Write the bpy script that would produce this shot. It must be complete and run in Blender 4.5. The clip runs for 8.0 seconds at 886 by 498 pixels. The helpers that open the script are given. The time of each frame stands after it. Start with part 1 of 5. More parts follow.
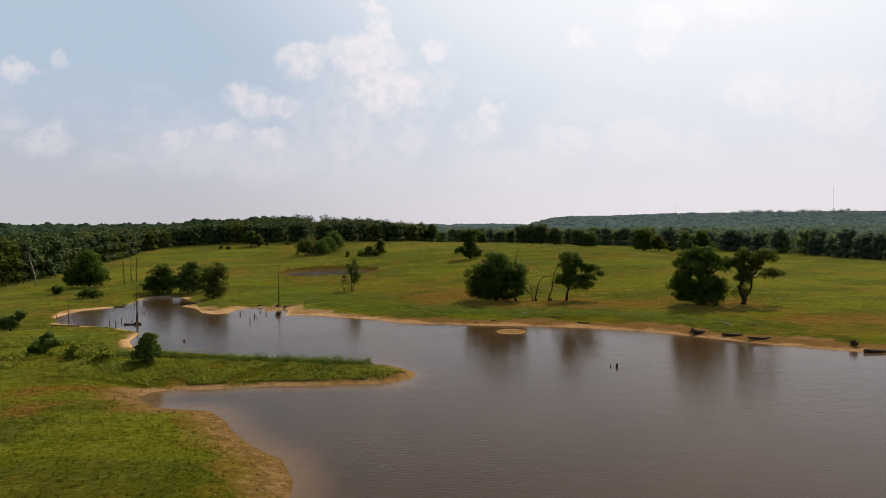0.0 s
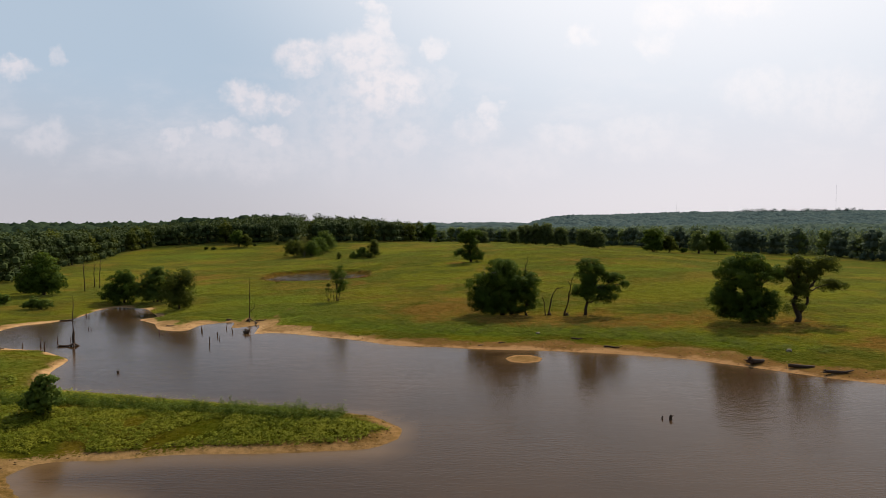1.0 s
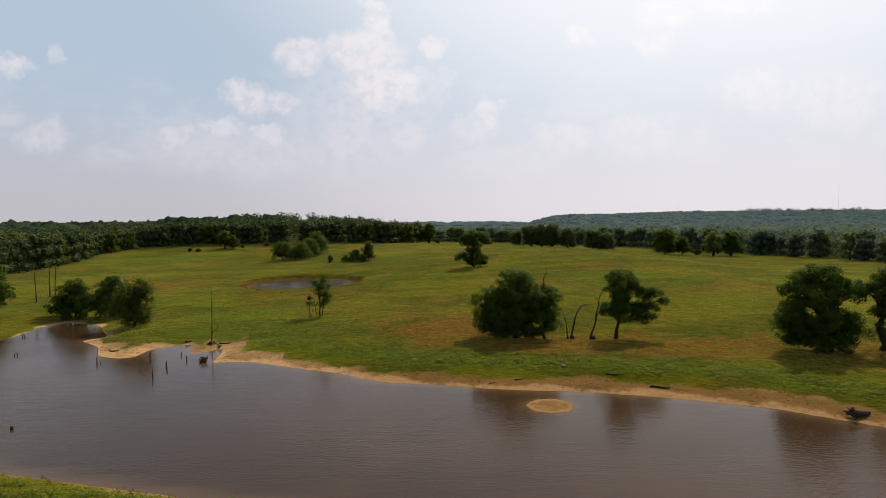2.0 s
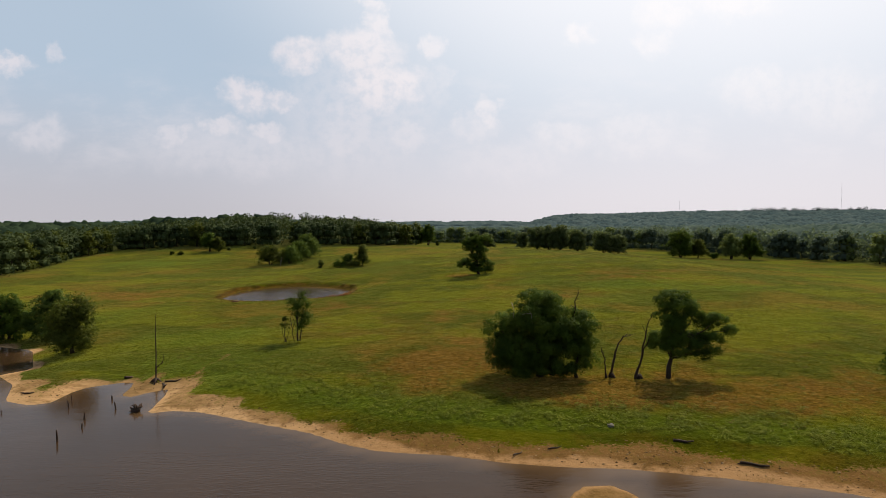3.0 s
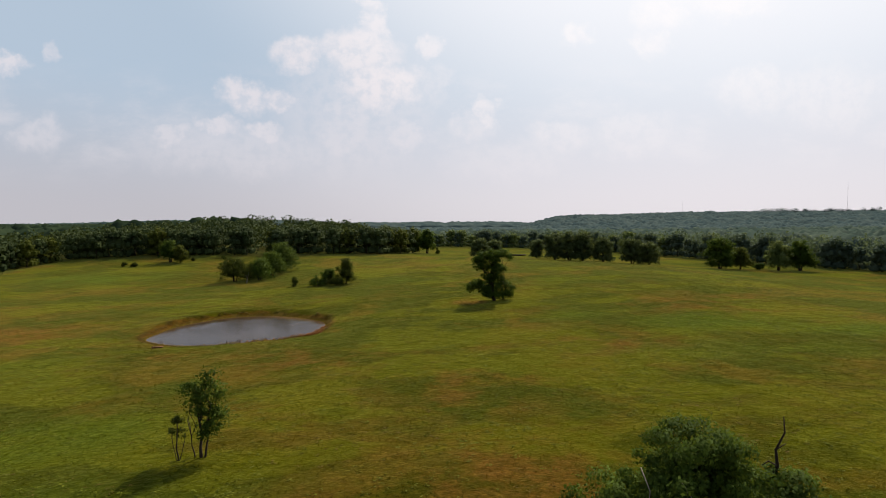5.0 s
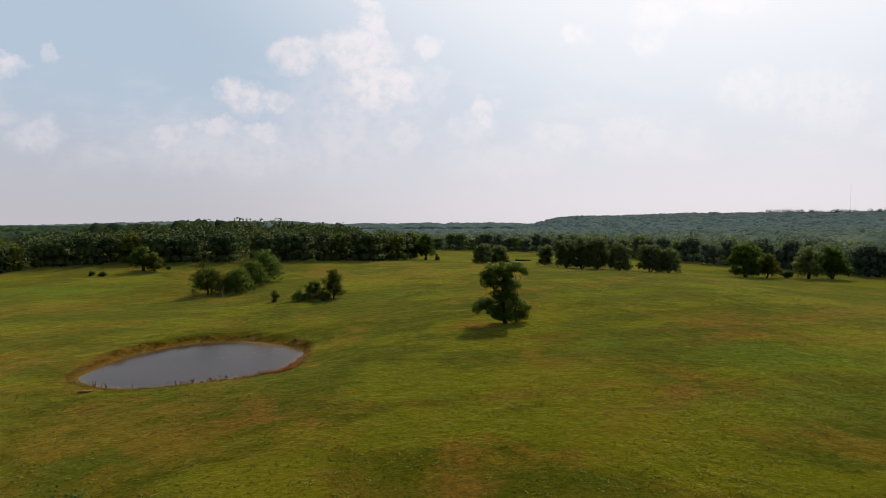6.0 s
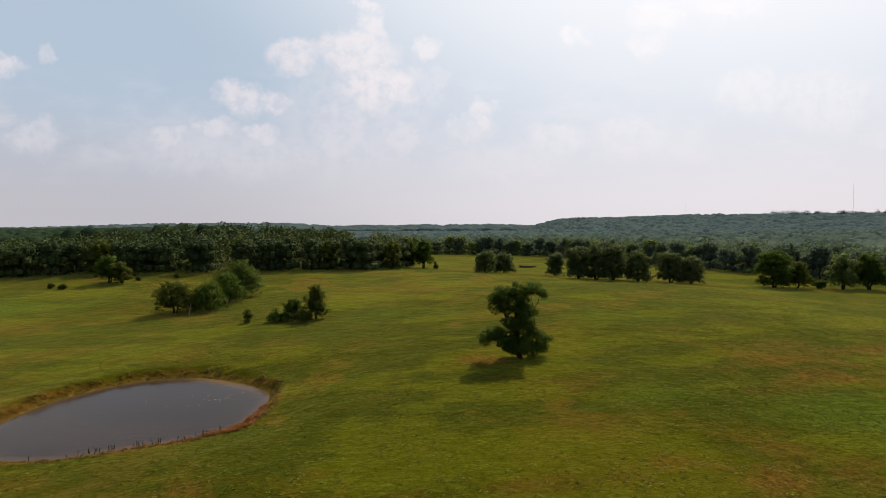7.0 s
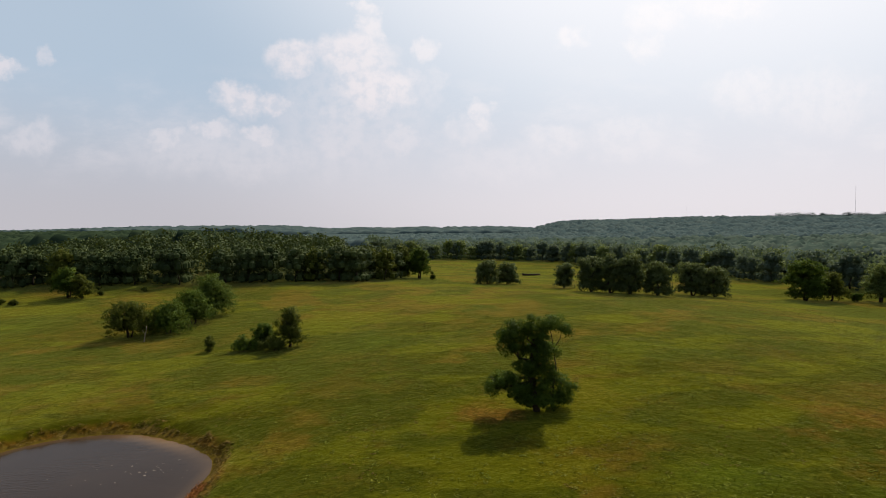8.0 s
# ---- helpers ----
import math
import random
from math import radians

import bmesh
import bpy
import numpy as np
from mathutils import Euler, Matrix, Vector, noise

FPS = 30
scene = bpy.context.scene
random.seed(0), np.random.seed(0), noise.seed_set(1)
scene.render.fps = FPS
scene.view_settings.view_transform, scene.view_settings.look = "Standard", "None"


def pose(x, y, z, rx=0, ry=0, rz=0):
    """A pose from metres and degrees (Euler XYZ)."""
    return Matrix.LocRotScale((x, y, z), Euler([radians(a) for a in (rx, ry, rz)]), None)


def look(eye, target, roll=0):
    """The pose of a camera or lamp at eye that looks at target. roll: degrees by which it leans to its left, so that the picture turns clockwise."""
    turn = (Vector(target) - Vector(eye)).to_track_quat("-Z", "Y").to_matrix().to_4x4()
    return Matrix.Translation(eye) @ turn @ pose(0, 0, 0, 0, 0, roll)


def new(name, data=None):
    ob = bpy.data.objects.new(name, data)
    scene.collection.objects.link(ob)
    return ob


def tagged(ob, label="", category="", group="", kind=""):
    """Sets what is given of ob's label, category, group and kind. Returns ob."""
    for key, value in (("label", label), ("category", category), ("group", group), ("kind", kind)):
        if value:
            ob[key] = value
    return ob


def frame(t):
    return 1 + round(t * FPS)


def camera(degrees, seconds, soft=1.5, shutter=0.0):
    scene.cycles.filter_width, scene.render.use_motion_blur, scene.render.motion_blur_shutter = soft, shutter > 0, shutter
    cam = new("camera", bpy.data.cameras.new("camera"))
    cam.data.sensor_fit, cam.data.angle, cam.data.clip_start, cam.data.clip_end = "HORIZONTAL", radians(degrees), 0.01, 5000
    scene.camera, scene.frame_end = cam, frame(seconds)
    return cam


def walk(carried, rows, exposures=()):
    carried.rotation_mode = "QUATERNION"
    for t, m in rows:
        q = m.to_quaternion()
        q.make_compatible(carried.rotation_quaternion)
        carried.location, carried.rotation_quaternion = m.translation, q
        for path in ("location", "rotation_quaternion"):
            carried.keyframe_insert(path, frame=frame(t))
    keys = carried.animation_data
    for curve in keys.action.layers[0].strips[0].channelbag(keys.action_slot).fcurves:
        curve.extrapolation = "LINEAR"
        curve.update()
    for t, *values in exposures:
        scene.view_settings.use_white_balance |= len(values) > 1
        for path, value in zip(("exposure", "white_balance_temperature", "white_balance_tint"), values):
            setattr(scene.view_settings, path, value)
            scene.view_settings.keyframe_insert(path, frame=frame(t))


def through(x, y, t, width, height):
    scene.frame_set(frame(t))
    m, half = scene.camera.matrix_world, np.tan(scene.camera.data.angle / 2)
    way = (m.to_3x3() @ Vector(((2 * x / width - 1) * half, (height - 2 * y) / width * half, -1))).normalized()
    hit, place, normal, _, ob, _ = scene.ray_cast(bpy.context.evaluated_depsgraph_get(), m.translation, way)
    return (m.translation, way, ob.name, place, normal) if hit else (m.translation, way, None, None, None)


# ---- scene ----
cam = camera(74.1, 8.0, soft=0.75)
PATH = [
    (0, (0.303, -0.314, 16.008), (-0.942, 99.611, 12.358), -0.56),
    (0.5, (0.373, 8.009, 16.323), (-0.794, 107.930, 12.518), -0.51),
    (1, (0.307, 16.351, 16.670), (-0.780, 116.268, 12.728), -0.47),
    (1.5, (0.126, 24.766, 17.048), (-0.876, 124.679, 12.989), -0.44),
    (2, (-0.147, 33.297, 17.457), (-1.063, 133.207, 13.301), -0.41),
    (2.5, (-0.493, 41.974, 17.900), (-1.318, 141.881, 13.666), -0.38),
    (3, (-0.889, 50.814, 18.376), (-1.620, 150.719, 14.083), -0.36),
    (3.5, (-1.313, 59.824, 18.885), (-1.948, 159.728, 14.553), -0.35),
    (4, (-1.746, 68.995, 19.429), (-2.281, 168.899, 15.077), -0.35),
    (4.5, (-2.165, 78.309, 20.008), (-2.597, 178.214, 15.656), -0.35),
    (5, (-2.549, 87.735, 20.622), (-2.875, 187.640, 16.289), -0.35),
    (5.5, (-2.877, 97.227, 21.273), (-3.094, 197.135, 16.979), -0.37),
    (6, (-3.128, 106.730, 21.960), (-3.231, 206.640, 17.724), -0.38),
    (6.5, (-3.279, 116.175, 22.685), (-3.267, 216.089, 18.526), -0.41),
    (7, (-3.310, 125.481, 23.448), (-3.179, 225.398, 19.386), -0.44),
    (7.5, (-3.200, 134.554, 24.249), (-2.946, 234.476, 20.303), -0.48),
    (8, (-2.926, 143.288, 25.089), (-2.547, 243.215, 21.279), -0.52),
]
walk(cam, [(t, look(eye, target, roll)) for t, eye, target, roll in PATH])

# ---------- world, sun, exposure ----------
SUN_EL, SUN_AZ = radians(47), radians(29)          # azimuth to the right of straight ahead (+y)
SUN_DIR = Vector((math.sin(SUN_AZ) * math.cos(SUN_EL), math.cos(SUN_AZ) * math.cos(SUN_EL), math.sin(SUN_EL)))
sun_data = bpy.data.lights.new("sun", "SUN")
sun_data.energy, sun_data.angle, sun_data.color = 3.5, radians(0.7), (1.0, 0.92, 0.78)
sun_ob = new("sun", sun_data)
sun_ob.matrix_world = look((60, 60, 120), Vector((60, 60, 120)) - SUN_DIR)
scene.view_settings.exposure = 0.07


class Nodes:
    """Small helper to write node trees in one line a node."""

    def __init__(self, tree):
        self.tree = tree
        tree.nodes.clear()

    def add(self, kind, props=None, **sockets):
        node = self.tree.nodes.new(kind)
        for key, value in (props or {}).items():
            setattr(node, key, value)
        for key, value in sockets.items():
            sock = node.inputs[int(key[1:])] if key[0] == "i" and key[1:].isdigit() else node.inputs[key.replace("_", " ")]
            if isinstance(value, bpy.types.NodeSocket):
                self.tree.links.new(value, sock)
            else:
                sock.default_value = value
        return node

    def math(self, op, a, b=0.0, c=0.0, clamp=False):
        return self.add("ShaderNodeMath", {"operation": op, "use_clamp": clamp}, i0=a, i1=b, i2=c).outputs[0]

    def noise(self, vec, scale, detail=4.0, rough=0.55):
        return self.add("ShaderNodeTexNoise", Vector=vec, Scale=scale, Detail=detail, Roughness=rough).outputs[0]

    def ramp(self, value, lo, hi, a=0.0, b=1.0, smooth=True):
        props = {"interpolation_type": "SMOOTHSTEP" if smooth else "LINEAR"}
        return self.add("ShaderNodeMapRange", props, i0=value, i1=lo, i2=hi, i3=a, i4=b).outputs[0]

    def mix(self, fac, a, b, kind="MIX"):
        node = self.add("ShaderNodeMix", {"data_type": "RGBA", "blend_type": kind})
        for sock, value in ((node.inputs[0], fac), (node.inputs[6], a), (node.inputs[7], b)):
            if isinstance(value, bpy.types.NodeSocket):
                self.tree.links.new(value, sock)
            else:
                sock.default_value = value if isinstance(value, (int, float)) or len(value) == 4 else (*value, 1)
        return node.outputs[2]


def build_world():
    world = bpy.data.worlds.new("sky")
    scene.world = world
    world.use_nodes = True
    n = Nodes(world.node_tree)
    ray = n.add("ShaderNodeTexCoord").outputs["Generated"]
    x, y, z = n.add("ShaderNodeSeparateXYZ", Vector=ray).outputs
    sky = n.add("ShaderNodeTexSky", {"sky_type": "NISHITA", "sun_disc": False, "sun_elevation": SUN_EL,
                                     "sun_rotation": SUN_AZ, "dust_density": 3.0, "air_density": 1.2, "altitude": 300.0}).outputs[0]
    sky = n.mix(1.0, sky, (SKY_GAIN, SKY_GAIN, SKY_GAIN), "MULTIPLY")
    # summer haze: whitens the sky towards the horizon and round the sun
    up = n.math("MAXIMUM", z, 0.0)
    glow = n.add("ShaderNodeVectorMath", {"operation": "DOT_PRODUCT"}, i0=ray, i1=tuple(SUN_DIR)).outputs["Value"]
    near_sun = n.ramp(glow, 0.6, 0.98)
    haze = n.mix(n.ramp(glow, -0.1, 0.4), HAZE_BEHIND, HAZE_AWAY)
    haze = n.mix(near_sun, haze, HAZE_SUN)
    low_haze = n.mix(n.ramp(glow, -0.1, 0.2), HAZE_BEHIND, n.mix(n.ramp(glow, 0.39, 0.83), HAZE_LOW, HAZE_LOW_SUN))
    haze = n.mix(n.ramp(up, 0.0, 0.24, 1.0, 0.0), haze, low_haze)
    col = n.mix(n.ramp(up, 0.38, 0.55, 1.0, 0.1), sky, haze)
    # cumulus on the plane one metre ahead: crisp billowing tops, bases that melt into the haze
    safe = n.math("MAXIMUM", y, 0.05)
    flat = n.add("ShaderNodeCombineXYZ", X=n.math("DIVIDE", x, safe), Y=n.math("DIVIDE", z, safe)).outputs[0]
    warp = n.add("ShaderNodeTexNoise", Vector=flat, Scale=17.0, Detail=8.0, Roughness=0.62).outputs["Color"]
    warp = n.add("ShaderNodeVectorMath", {"operation": "SUBTRACT"}, i0=warp, i1=(0.5, 0.5, 0.5)).outputs[0]
    warped = n.add("ShaderNodeVectorMath", {"operation": "MULTIPLY_ADD"}, i0=warp, i1=(0.1, 0.075, 0.0), i2=flat).outputs[0]
    billow = n.noise(flat, 46.0, 7.0, 0.6)
    cover = 0.0
    for cx, cy, rx, ry, dense in CUMULUS + FLOCKS:
        to = n.add("ShaderNodeVectorMath", {"operation": "MULTIPLY_ADD"}, i0=warped, i1=(1 / rx, 1 / ry, 0), i2=(-cx / rx, -cy / ry, 0)).outputs[0]
        tx, ty, _ = n.add("ShaderNodeSeparateXYZ", Vector=to).outputs
        ty = n.math("MAXIMUM", ty, n.math("MULTIPLY", ty, -0.7))
        gap = n.math("SQRT", n.math("ADD", n.math("MULTIPLY", tx, tx), n.math("MULTIPLY", ty, ty)))
        cover = n.math("MAXIMUM", cover, n.ramp(gap, 1.45, 0.5, 0.0, dense))
    cover = n.math("MULTIPLY", cover, n.ramp(billow, 0.32, 0.6, 0.5, 1.0))
    # thin veil under and between the heaps
    wide = n.add("ShaderNodeMapping", Vector=flat, Scale=(1.0, 2.2, 1.0)).outputs[0]
    _, level, _ = n.add("ShaderNodeSeparateXYZ", Vector=flat).outputs
    veil = n.ramp(n.noise(wide, 5.5, 7.0, 0.62), 0.44, 0.7, 0.0, 0.36)
    veil = n.math("MULTIPLY", veil, n.math("MULTIPLY", n.ramp(level, 0.06, 0.14), n.ramp(level, 0.30, 0.18)))
    cover = n.math("MAXIMUM", cover, veil)
    cover = n.math("MULTIPLY", cover, n.ramp(y, 0.1, 0.3))
    # the same broken cloud goes on over the rest of the sky
    over = n.add("ShaderNodeVectorMath", {"operation": "SCALE"}, i0=ray, Scale=n.math("DIVIDE", 1.0, n.math("ADD", up, 0.12))).outputs[0]
    rest = n.ramp(n.noise(over, 1.3, 6.0, 0.6), 0.52, 0.72, 0.0, 0.3)
    rest = n.math("MULTIPLY", rest, n.math("MAXIMUM", n.ramp(y, 0.45, 0.15), n.ramp(up, 0.42, 0.6)))
    cover = n.math("MAXIMUM", cover, rest)
    cloud = n.mix(near_sun, CLOUD_AWAY, CLOUD_SUN)
    col = n.mix(cover, col, cloud)
    col = n.mix(n.ramp(z, -0.01, -0.1), col, (0.1, 0.12, 0.06))
    back = n.add("ShaderNodeBackground", Color=col, Strength=1.0).outputs[0]
    n.add("ShaderNodeOutputWorld", Surface=back)


SKY_GAIN = 0.105
HAZE_BEHIND, HAZE_AWAY, HAZE_SUN = (0.20, 0.26, 0.33), (0.435, 0.53, 0.645), (0.98, 0.97, 1.0)
HAZE_LOW, HAZE_LOW_SUN = (0.505, 0.49, 0.53), (0.84, 0.79, 0.82)
CLOUD_AWAY, CLOUD_SUN = (0.79, 0.735, 0.765), (1.0, 0.98, 0.99)
# heaps of cloud: place on the plane ahead, half width, half height, density
CUMULUS = [(-0.119, 0.372, 0.019, 0.010, 0.75), (-0.114, 0.335, 0.019, 0.023, 0.8), (-0.143, 0.295, 0.065, 0.031, 0.85), (-0.245, 0.291, 0.042, 0.024, 0.8),
           (-0.022, 0.298, 0.019, 0.018, 0.7), (-0.107, 0.239, 0.073, 0.032, 0.9), (-0.012, 0.236, 0.025, 0.027, 0.35), (-0.340, 0.223, 0.035, 0.022, 0.75),
           (-0.275, 0.218, 0.040, 0.016, 0.7), (-0.163, 0.194, 0.048, 0.025, 0.5), (-0.466, 0.158, 0.031, 0.019, 0.5), (-0.386, 0.169, 0.039, 0.014, 0.6),
           (-0.307, 0.165, 0.033, 0.014, 0.6), (-0.345, 0.132, 0.183, 0.033, 0.32), (-0.169, 0.156, 0.054, 0.031, 0.45), (-0.064, 0.158, 0.040, 0.023, 0.5),
           (-0.145, 0.205, 0.13, 0.085, 0.34)]
FLOCKS = [(0.071, 0.197, 0.025, 0.021, 0.7), (0.045, 0.167, 0.042, 0.021, 0.45), (-0.731, 0.273, 0.035, 0.014, 0.7), (-0.663, 0.297, 0.013, 0.013, 0.4),
          (-0.690, 0.162, 0.040, 0.023, 0.4), (0.222, 0.320, 0.029, 0.015, 0.75), (0.367, 0.358, 0.044, 0.026, 0.8), (0.349, 0.304, 0.027, 0.016, 0.65),
          (0.480, 0.370, 0.067, 0.021, 0.8), (0.522, 0.230, 0.069, 0.029, 0.55), (0.190, 0.149, 0.050, 0.025, 0.5), (0.324, 0.155, 0.077, 0.029, 0.42),
          (0.646, 0.219, 0.096, 0.042, 0.45), (0.105, 0.112, 0.106, 0.029, 0.3)]
build_world()


# ---------- materials ----------
def material(name):
    mat = bpy.data.materials.new(name)
    mat.use_nodes = True
    return mat, Nodes(mat.node_tree)


def finish(n, shader):
    n.add("ShaderNodeOutputMaterial", Surface=shader)


def bumped(n, height, strength, distance):
    return n.add("ShaderNodeBump", Height=height, Strength=strength, Distance=distance).outputs[0]


def leaf_material(name, dark, light, gloss=0.7, through=0.34, patch=0.35, single=0.4):
    """Leaves: hue and value differ from leaf to leaf and, more broadly, from bough to bough."""
    mat, n = material(name)
    geo = n.add("ShaderNodeNewGeometry")
    own = geo.outputs["Random Per Island"]
    broad = n.noise(geo.outputs["Position"], patch, 4.0, 0.6)
    fac = n.math("ADD", n.math("MULTIPLY", own, single), n.ramp(broad, 0.32, 0.68, 0.0, 1.0 - single), clamp=True)
    col = n.mix(fac, dark, light)
    body = n.add("ShaderNodeBsdfPrincipled", Base_Color=col, Roughness=gloss, Specular_IOR_Level=0.07 if through else 0.0).outputs[0]
    thin = n.add("ShaderNodeBsdfTranslucent", Color=n.mix(0.3, col, (0.24, 0.29, 0.03))).outputs[0]
    finish(n, n.add("ShaderNodeMixShader", i0=through, i1=body, i2=thin).outputs[0])
    return mat


def bark_material(name, dark, light):
    mat, n = material(name)
    pos = n.add("ShaderNodeTexCoord").outputs["Object"]
    stretched = n.add("ShaderNodeMapping", Vector=pos, Scale=(6.0, 6.0, 1.2)).outputs[0]
    grain = n.noise(stretched, 3.0, 6.0, 0.65)
    broad = n.noise(pos, 0.9, 3.0)
    col = n.mix(n.math("MULTIPLY_ADD", broad, 0.6, n.math("MULTIPLY", grain, 0.5), clamp=True), dark, light)
    finish(n, n.add("ShaderNodeBsdfPrincipled", Base_Color=col, Roughness=0.9, Normal=bumped(n, grain, 0.8, 0.05)).outputs[0])
    return mat


def meadow_colour(n):
    """The grass's colour: broad patches of lush, plain and dry growth, and finer mottling."""
    pos = n.add("ShaderNodeNewGeometry").outputs["Position"]
    dry = n.add("ShaderNodeAttribute", {"attribute_name": "dry"}).outputs["Fac"]
    lush = n.add("ShaderNodeAttribute", {"attribute_name": "lush"}).outputs["Fac"]
    big, mid, fine = n.noise(pos, 0.035, 5.0, 0.6), n.noise(pos, 0.16, 6.0, 0.65), n.noise(pos, 4.2, 6.0, 0.7)
    other = n.noise(n.add("ShaderNodeMapping", Vector=pos, Location=(40, 7, 3)).outputs[0], 0.09, 6.0, 0.65)
    clump = n.noise(n.add("ShaderNodeMapping", Vector=pos, Location=(9, 71, 5)).outputs[0], 1.9, 7.0, 0.75)
    rough = n.ramp(n.noise(n.add("ShaderNodeMapping", Vector=pos, Location=(27, 5, 1)).outputs[0], 0.11, 5.0, 0.6), 0.38, 0.6, 0.25, 1.0)
    swathe = n.noise(n.add("ShaderNodeMapping", Vector=pos, Location=(3, 17, 8)).outputs[0], 0.05, 4.0, 0.55)
    col = n.mix(n.ramp(big, 0.44, 0.56), (0.054, 0.0584, 0.00186), (0.108, 0.078, 0.007))
    col = n.mix(n.ramp(swathe, 0.485, 0.54, 0.0, 0.95), col, (0.05, 0.061, 0.003))
    col = n.mix(n.ramp(mid, 0.48, 0.62, 0.0, 0.6), col, (0.0392, 0.0439, 0.0014))
    col = n.mix(n.ramp(other, 0.5, 0.62, 0.0, 0.45), col, (0.11, 0.079, 0.009))
    sunny = n.noise(n.add("ShaderNodeMapping", Vector=pos, Location=(81, 33, 2), Scale=(0.7, 1.3, 1)).outputs[0], 0.06, 5.0, 0.6)
    col = n.mix(n.ramp(sunny, 0.49, 0.58, 0.0, 0.7), col, (0.105, 0.11, 0.0034))
    col = n.mix(n.math("MULTIPLY", n.ramp(clump, 0.5, 0.66, 0.0, 0.5), rough), col, n.mix(0.5, n.mix(1.0, col, (2.0, 2.0, 2.0), "MULTIPLY"), (0.2, 0.165, 0.018)))
    col = n.mix(n.math("MULTIPLY", n.ramp(clump, 0.48, 0.36, 0.0, 0.45), rough), col, n.mix(1.0, col, (0.42, 0.46, 0.42), "MULTIPLY"))
    worn = n.math("ADD", dry, n.ramp(mid, 0.66, 0.34, -0.3, 0.3))
    col = n.mix(n.ramp(worn, 0.15, 0.85, 0.0, 0.7), col, n.mix(n.ramp(clump, 0.38, 0.62), (0.088, 0.04, 0.007), (0.205, 0.092, 0.018)))
    col = n.mix(n.ramp(n.math("ADD", lush, n.ramp(other, 0.3, 0.7, -0.25, 0.25)), 0.2, 0.9, 0.0, 0.8), col, n.mix(n.ramp(clump, 0.4, 0.6), (0.043, 0.068, 0.004), (0.082, 0.117, 0.007)))
    col = n.mix(1.0, col, (0.76, 0.725, 0.66), "MULTIPLY")
    return pos, n.mix(n.ramp(fine, 0.45, 0.7, 0.0, 0.3), col, n.mix(0.6, col, (0.0289, 0.0332, 0.0056))), mid, fine


def ground_material():
    mat, n = material("meadow_and_shore")
    pos, grass, mid, fine = meadow_colour(n)
    shore = n.add("ShaderNodeAttribute", {"attribute_name": "sand"}).outputs["Fac"]
    mud = n.add("ShaderNodeAttribute", {"attribute_name": "mud"}).outputs["Fac"]
    wood = n.add("ShaderNodeAttribute", {"attribute_name": "wood"}).outputs["Fac"]
    grit, clod = n.noise(pos, 9.0, 5.0, 0.7), n.noise(pos, 1.4, 6.0, 0.7)
    off = n.add("ShaderNodeAttribute", {"attribute_name": "off_water"}).outputs["Fac"]
    off = n.math("ADD", off, n.ramp(mid, 0.3, 0.7, -0.9, 0.9))
    east = n.ramp(n.add("ShaderNodeSeparateXYZ", Vector=pos).outputs[0], -24.0, -4.0)
    sand = n.mix(n.math("MULTIPLY", n.ramp(off, 0.5, 1.5), n.math("MULTIPLY_ADD", east, 0.65, 0.35)), n.mix(east, (0.5, 0.3, 0.135), (0.37, 0.205, 0.085)), (0.19, 0.098, 0.03))
    sand = n.mix(n.ramp(off, 3.0, 4.4, 0.0, 0.85), sand, (0.3, 0.178, 0.066))
    sand = n.mix(n.ramp(n.math("ADD", clod, n.math("MULTIPLY", mid, 0.7)), 0.84, 1.06, 0.0, 0.7), sand, (0.12, 0.064, 0.018))
    sand = n.mix(n.ramp(grit, 0.5, 0.72, 0.0, 0.35), sand, (0.46, 0.285, 0.135))
    along = n.add("ShaderNodeMapping", Vector=pos, Rotation=(0, 0, radians(18)), Scale=(0.22, 1.0, 1.0)).outputs[0]
    sand = n.mix(n.ramp(n.noise(along, 0.9, 5.0, 0.65), 0.5, 0.62, 0.0, 0.35), sand, (0.145, 0.075, 0.022))
    sand = n.mix(n.math("MULTIPLY", n.ramp(clod, 0.52, 0.4, 0.0, 0.55), n.ramp(off, 0.9, 2.0)), sand, (0.12, 0.09, 0.016))
    earth = n.mix(n.ramp(off, 4.2, 0.6), (0.115, 0.08, 0.01), (0.175, 0.1, 0.034))
    earth = n.mix(n.ramp(clod, 0.42, 0.6, 0.0, 0.7), earth, (0.085, 0.052, 0.011))
    earth = n.mix(n.ramp(clod, 0.46, 0.36, 0.0, 0.5), earth, (0.24, 0.145, 0.06))
    earth = n.mix(n.ramp(n.noise(pos, 2.7, 3.0, 0.6), 0.56, 0.64, 0.0, 0.5), earth, (0.05, 0.034, 0.012))
    bare = n.mix(mud, sand, earth)
    edge = n.math("ADD", shore, n.ramp(mid, 0.3, 0.7, -0.34, 0.26))
    edge = n.math("ADD", edge, n.ramp(fine, 0.3, 0.7, -0.2, 0.2))
    col = n.mix(n.ramp(edge, 0.35, 0.65), n.mix(1.0, grass, (1.0, 1.0, 1.0), "MULTIPLY"), bare)
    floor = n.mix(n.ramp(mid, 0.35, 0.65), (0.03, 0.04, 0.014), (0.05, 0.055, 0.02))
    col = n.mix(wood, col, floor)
    tussock = n.noise(pos, 1.4, 5.0, 0.7)
    relief = n.math("ADD", n.math("MULTIPLY", fine, 0.24), n.math("MULTIPLY", tussock, 0.45))
    relief = n.math("ADD", relief, n.math("MULTIPLY", grit, 0.12))
    relief = n.math("ADD", relief, n.math("MULTIPLY", n.noise(pos, 0.4, 4.0, 0.65), 1.9))
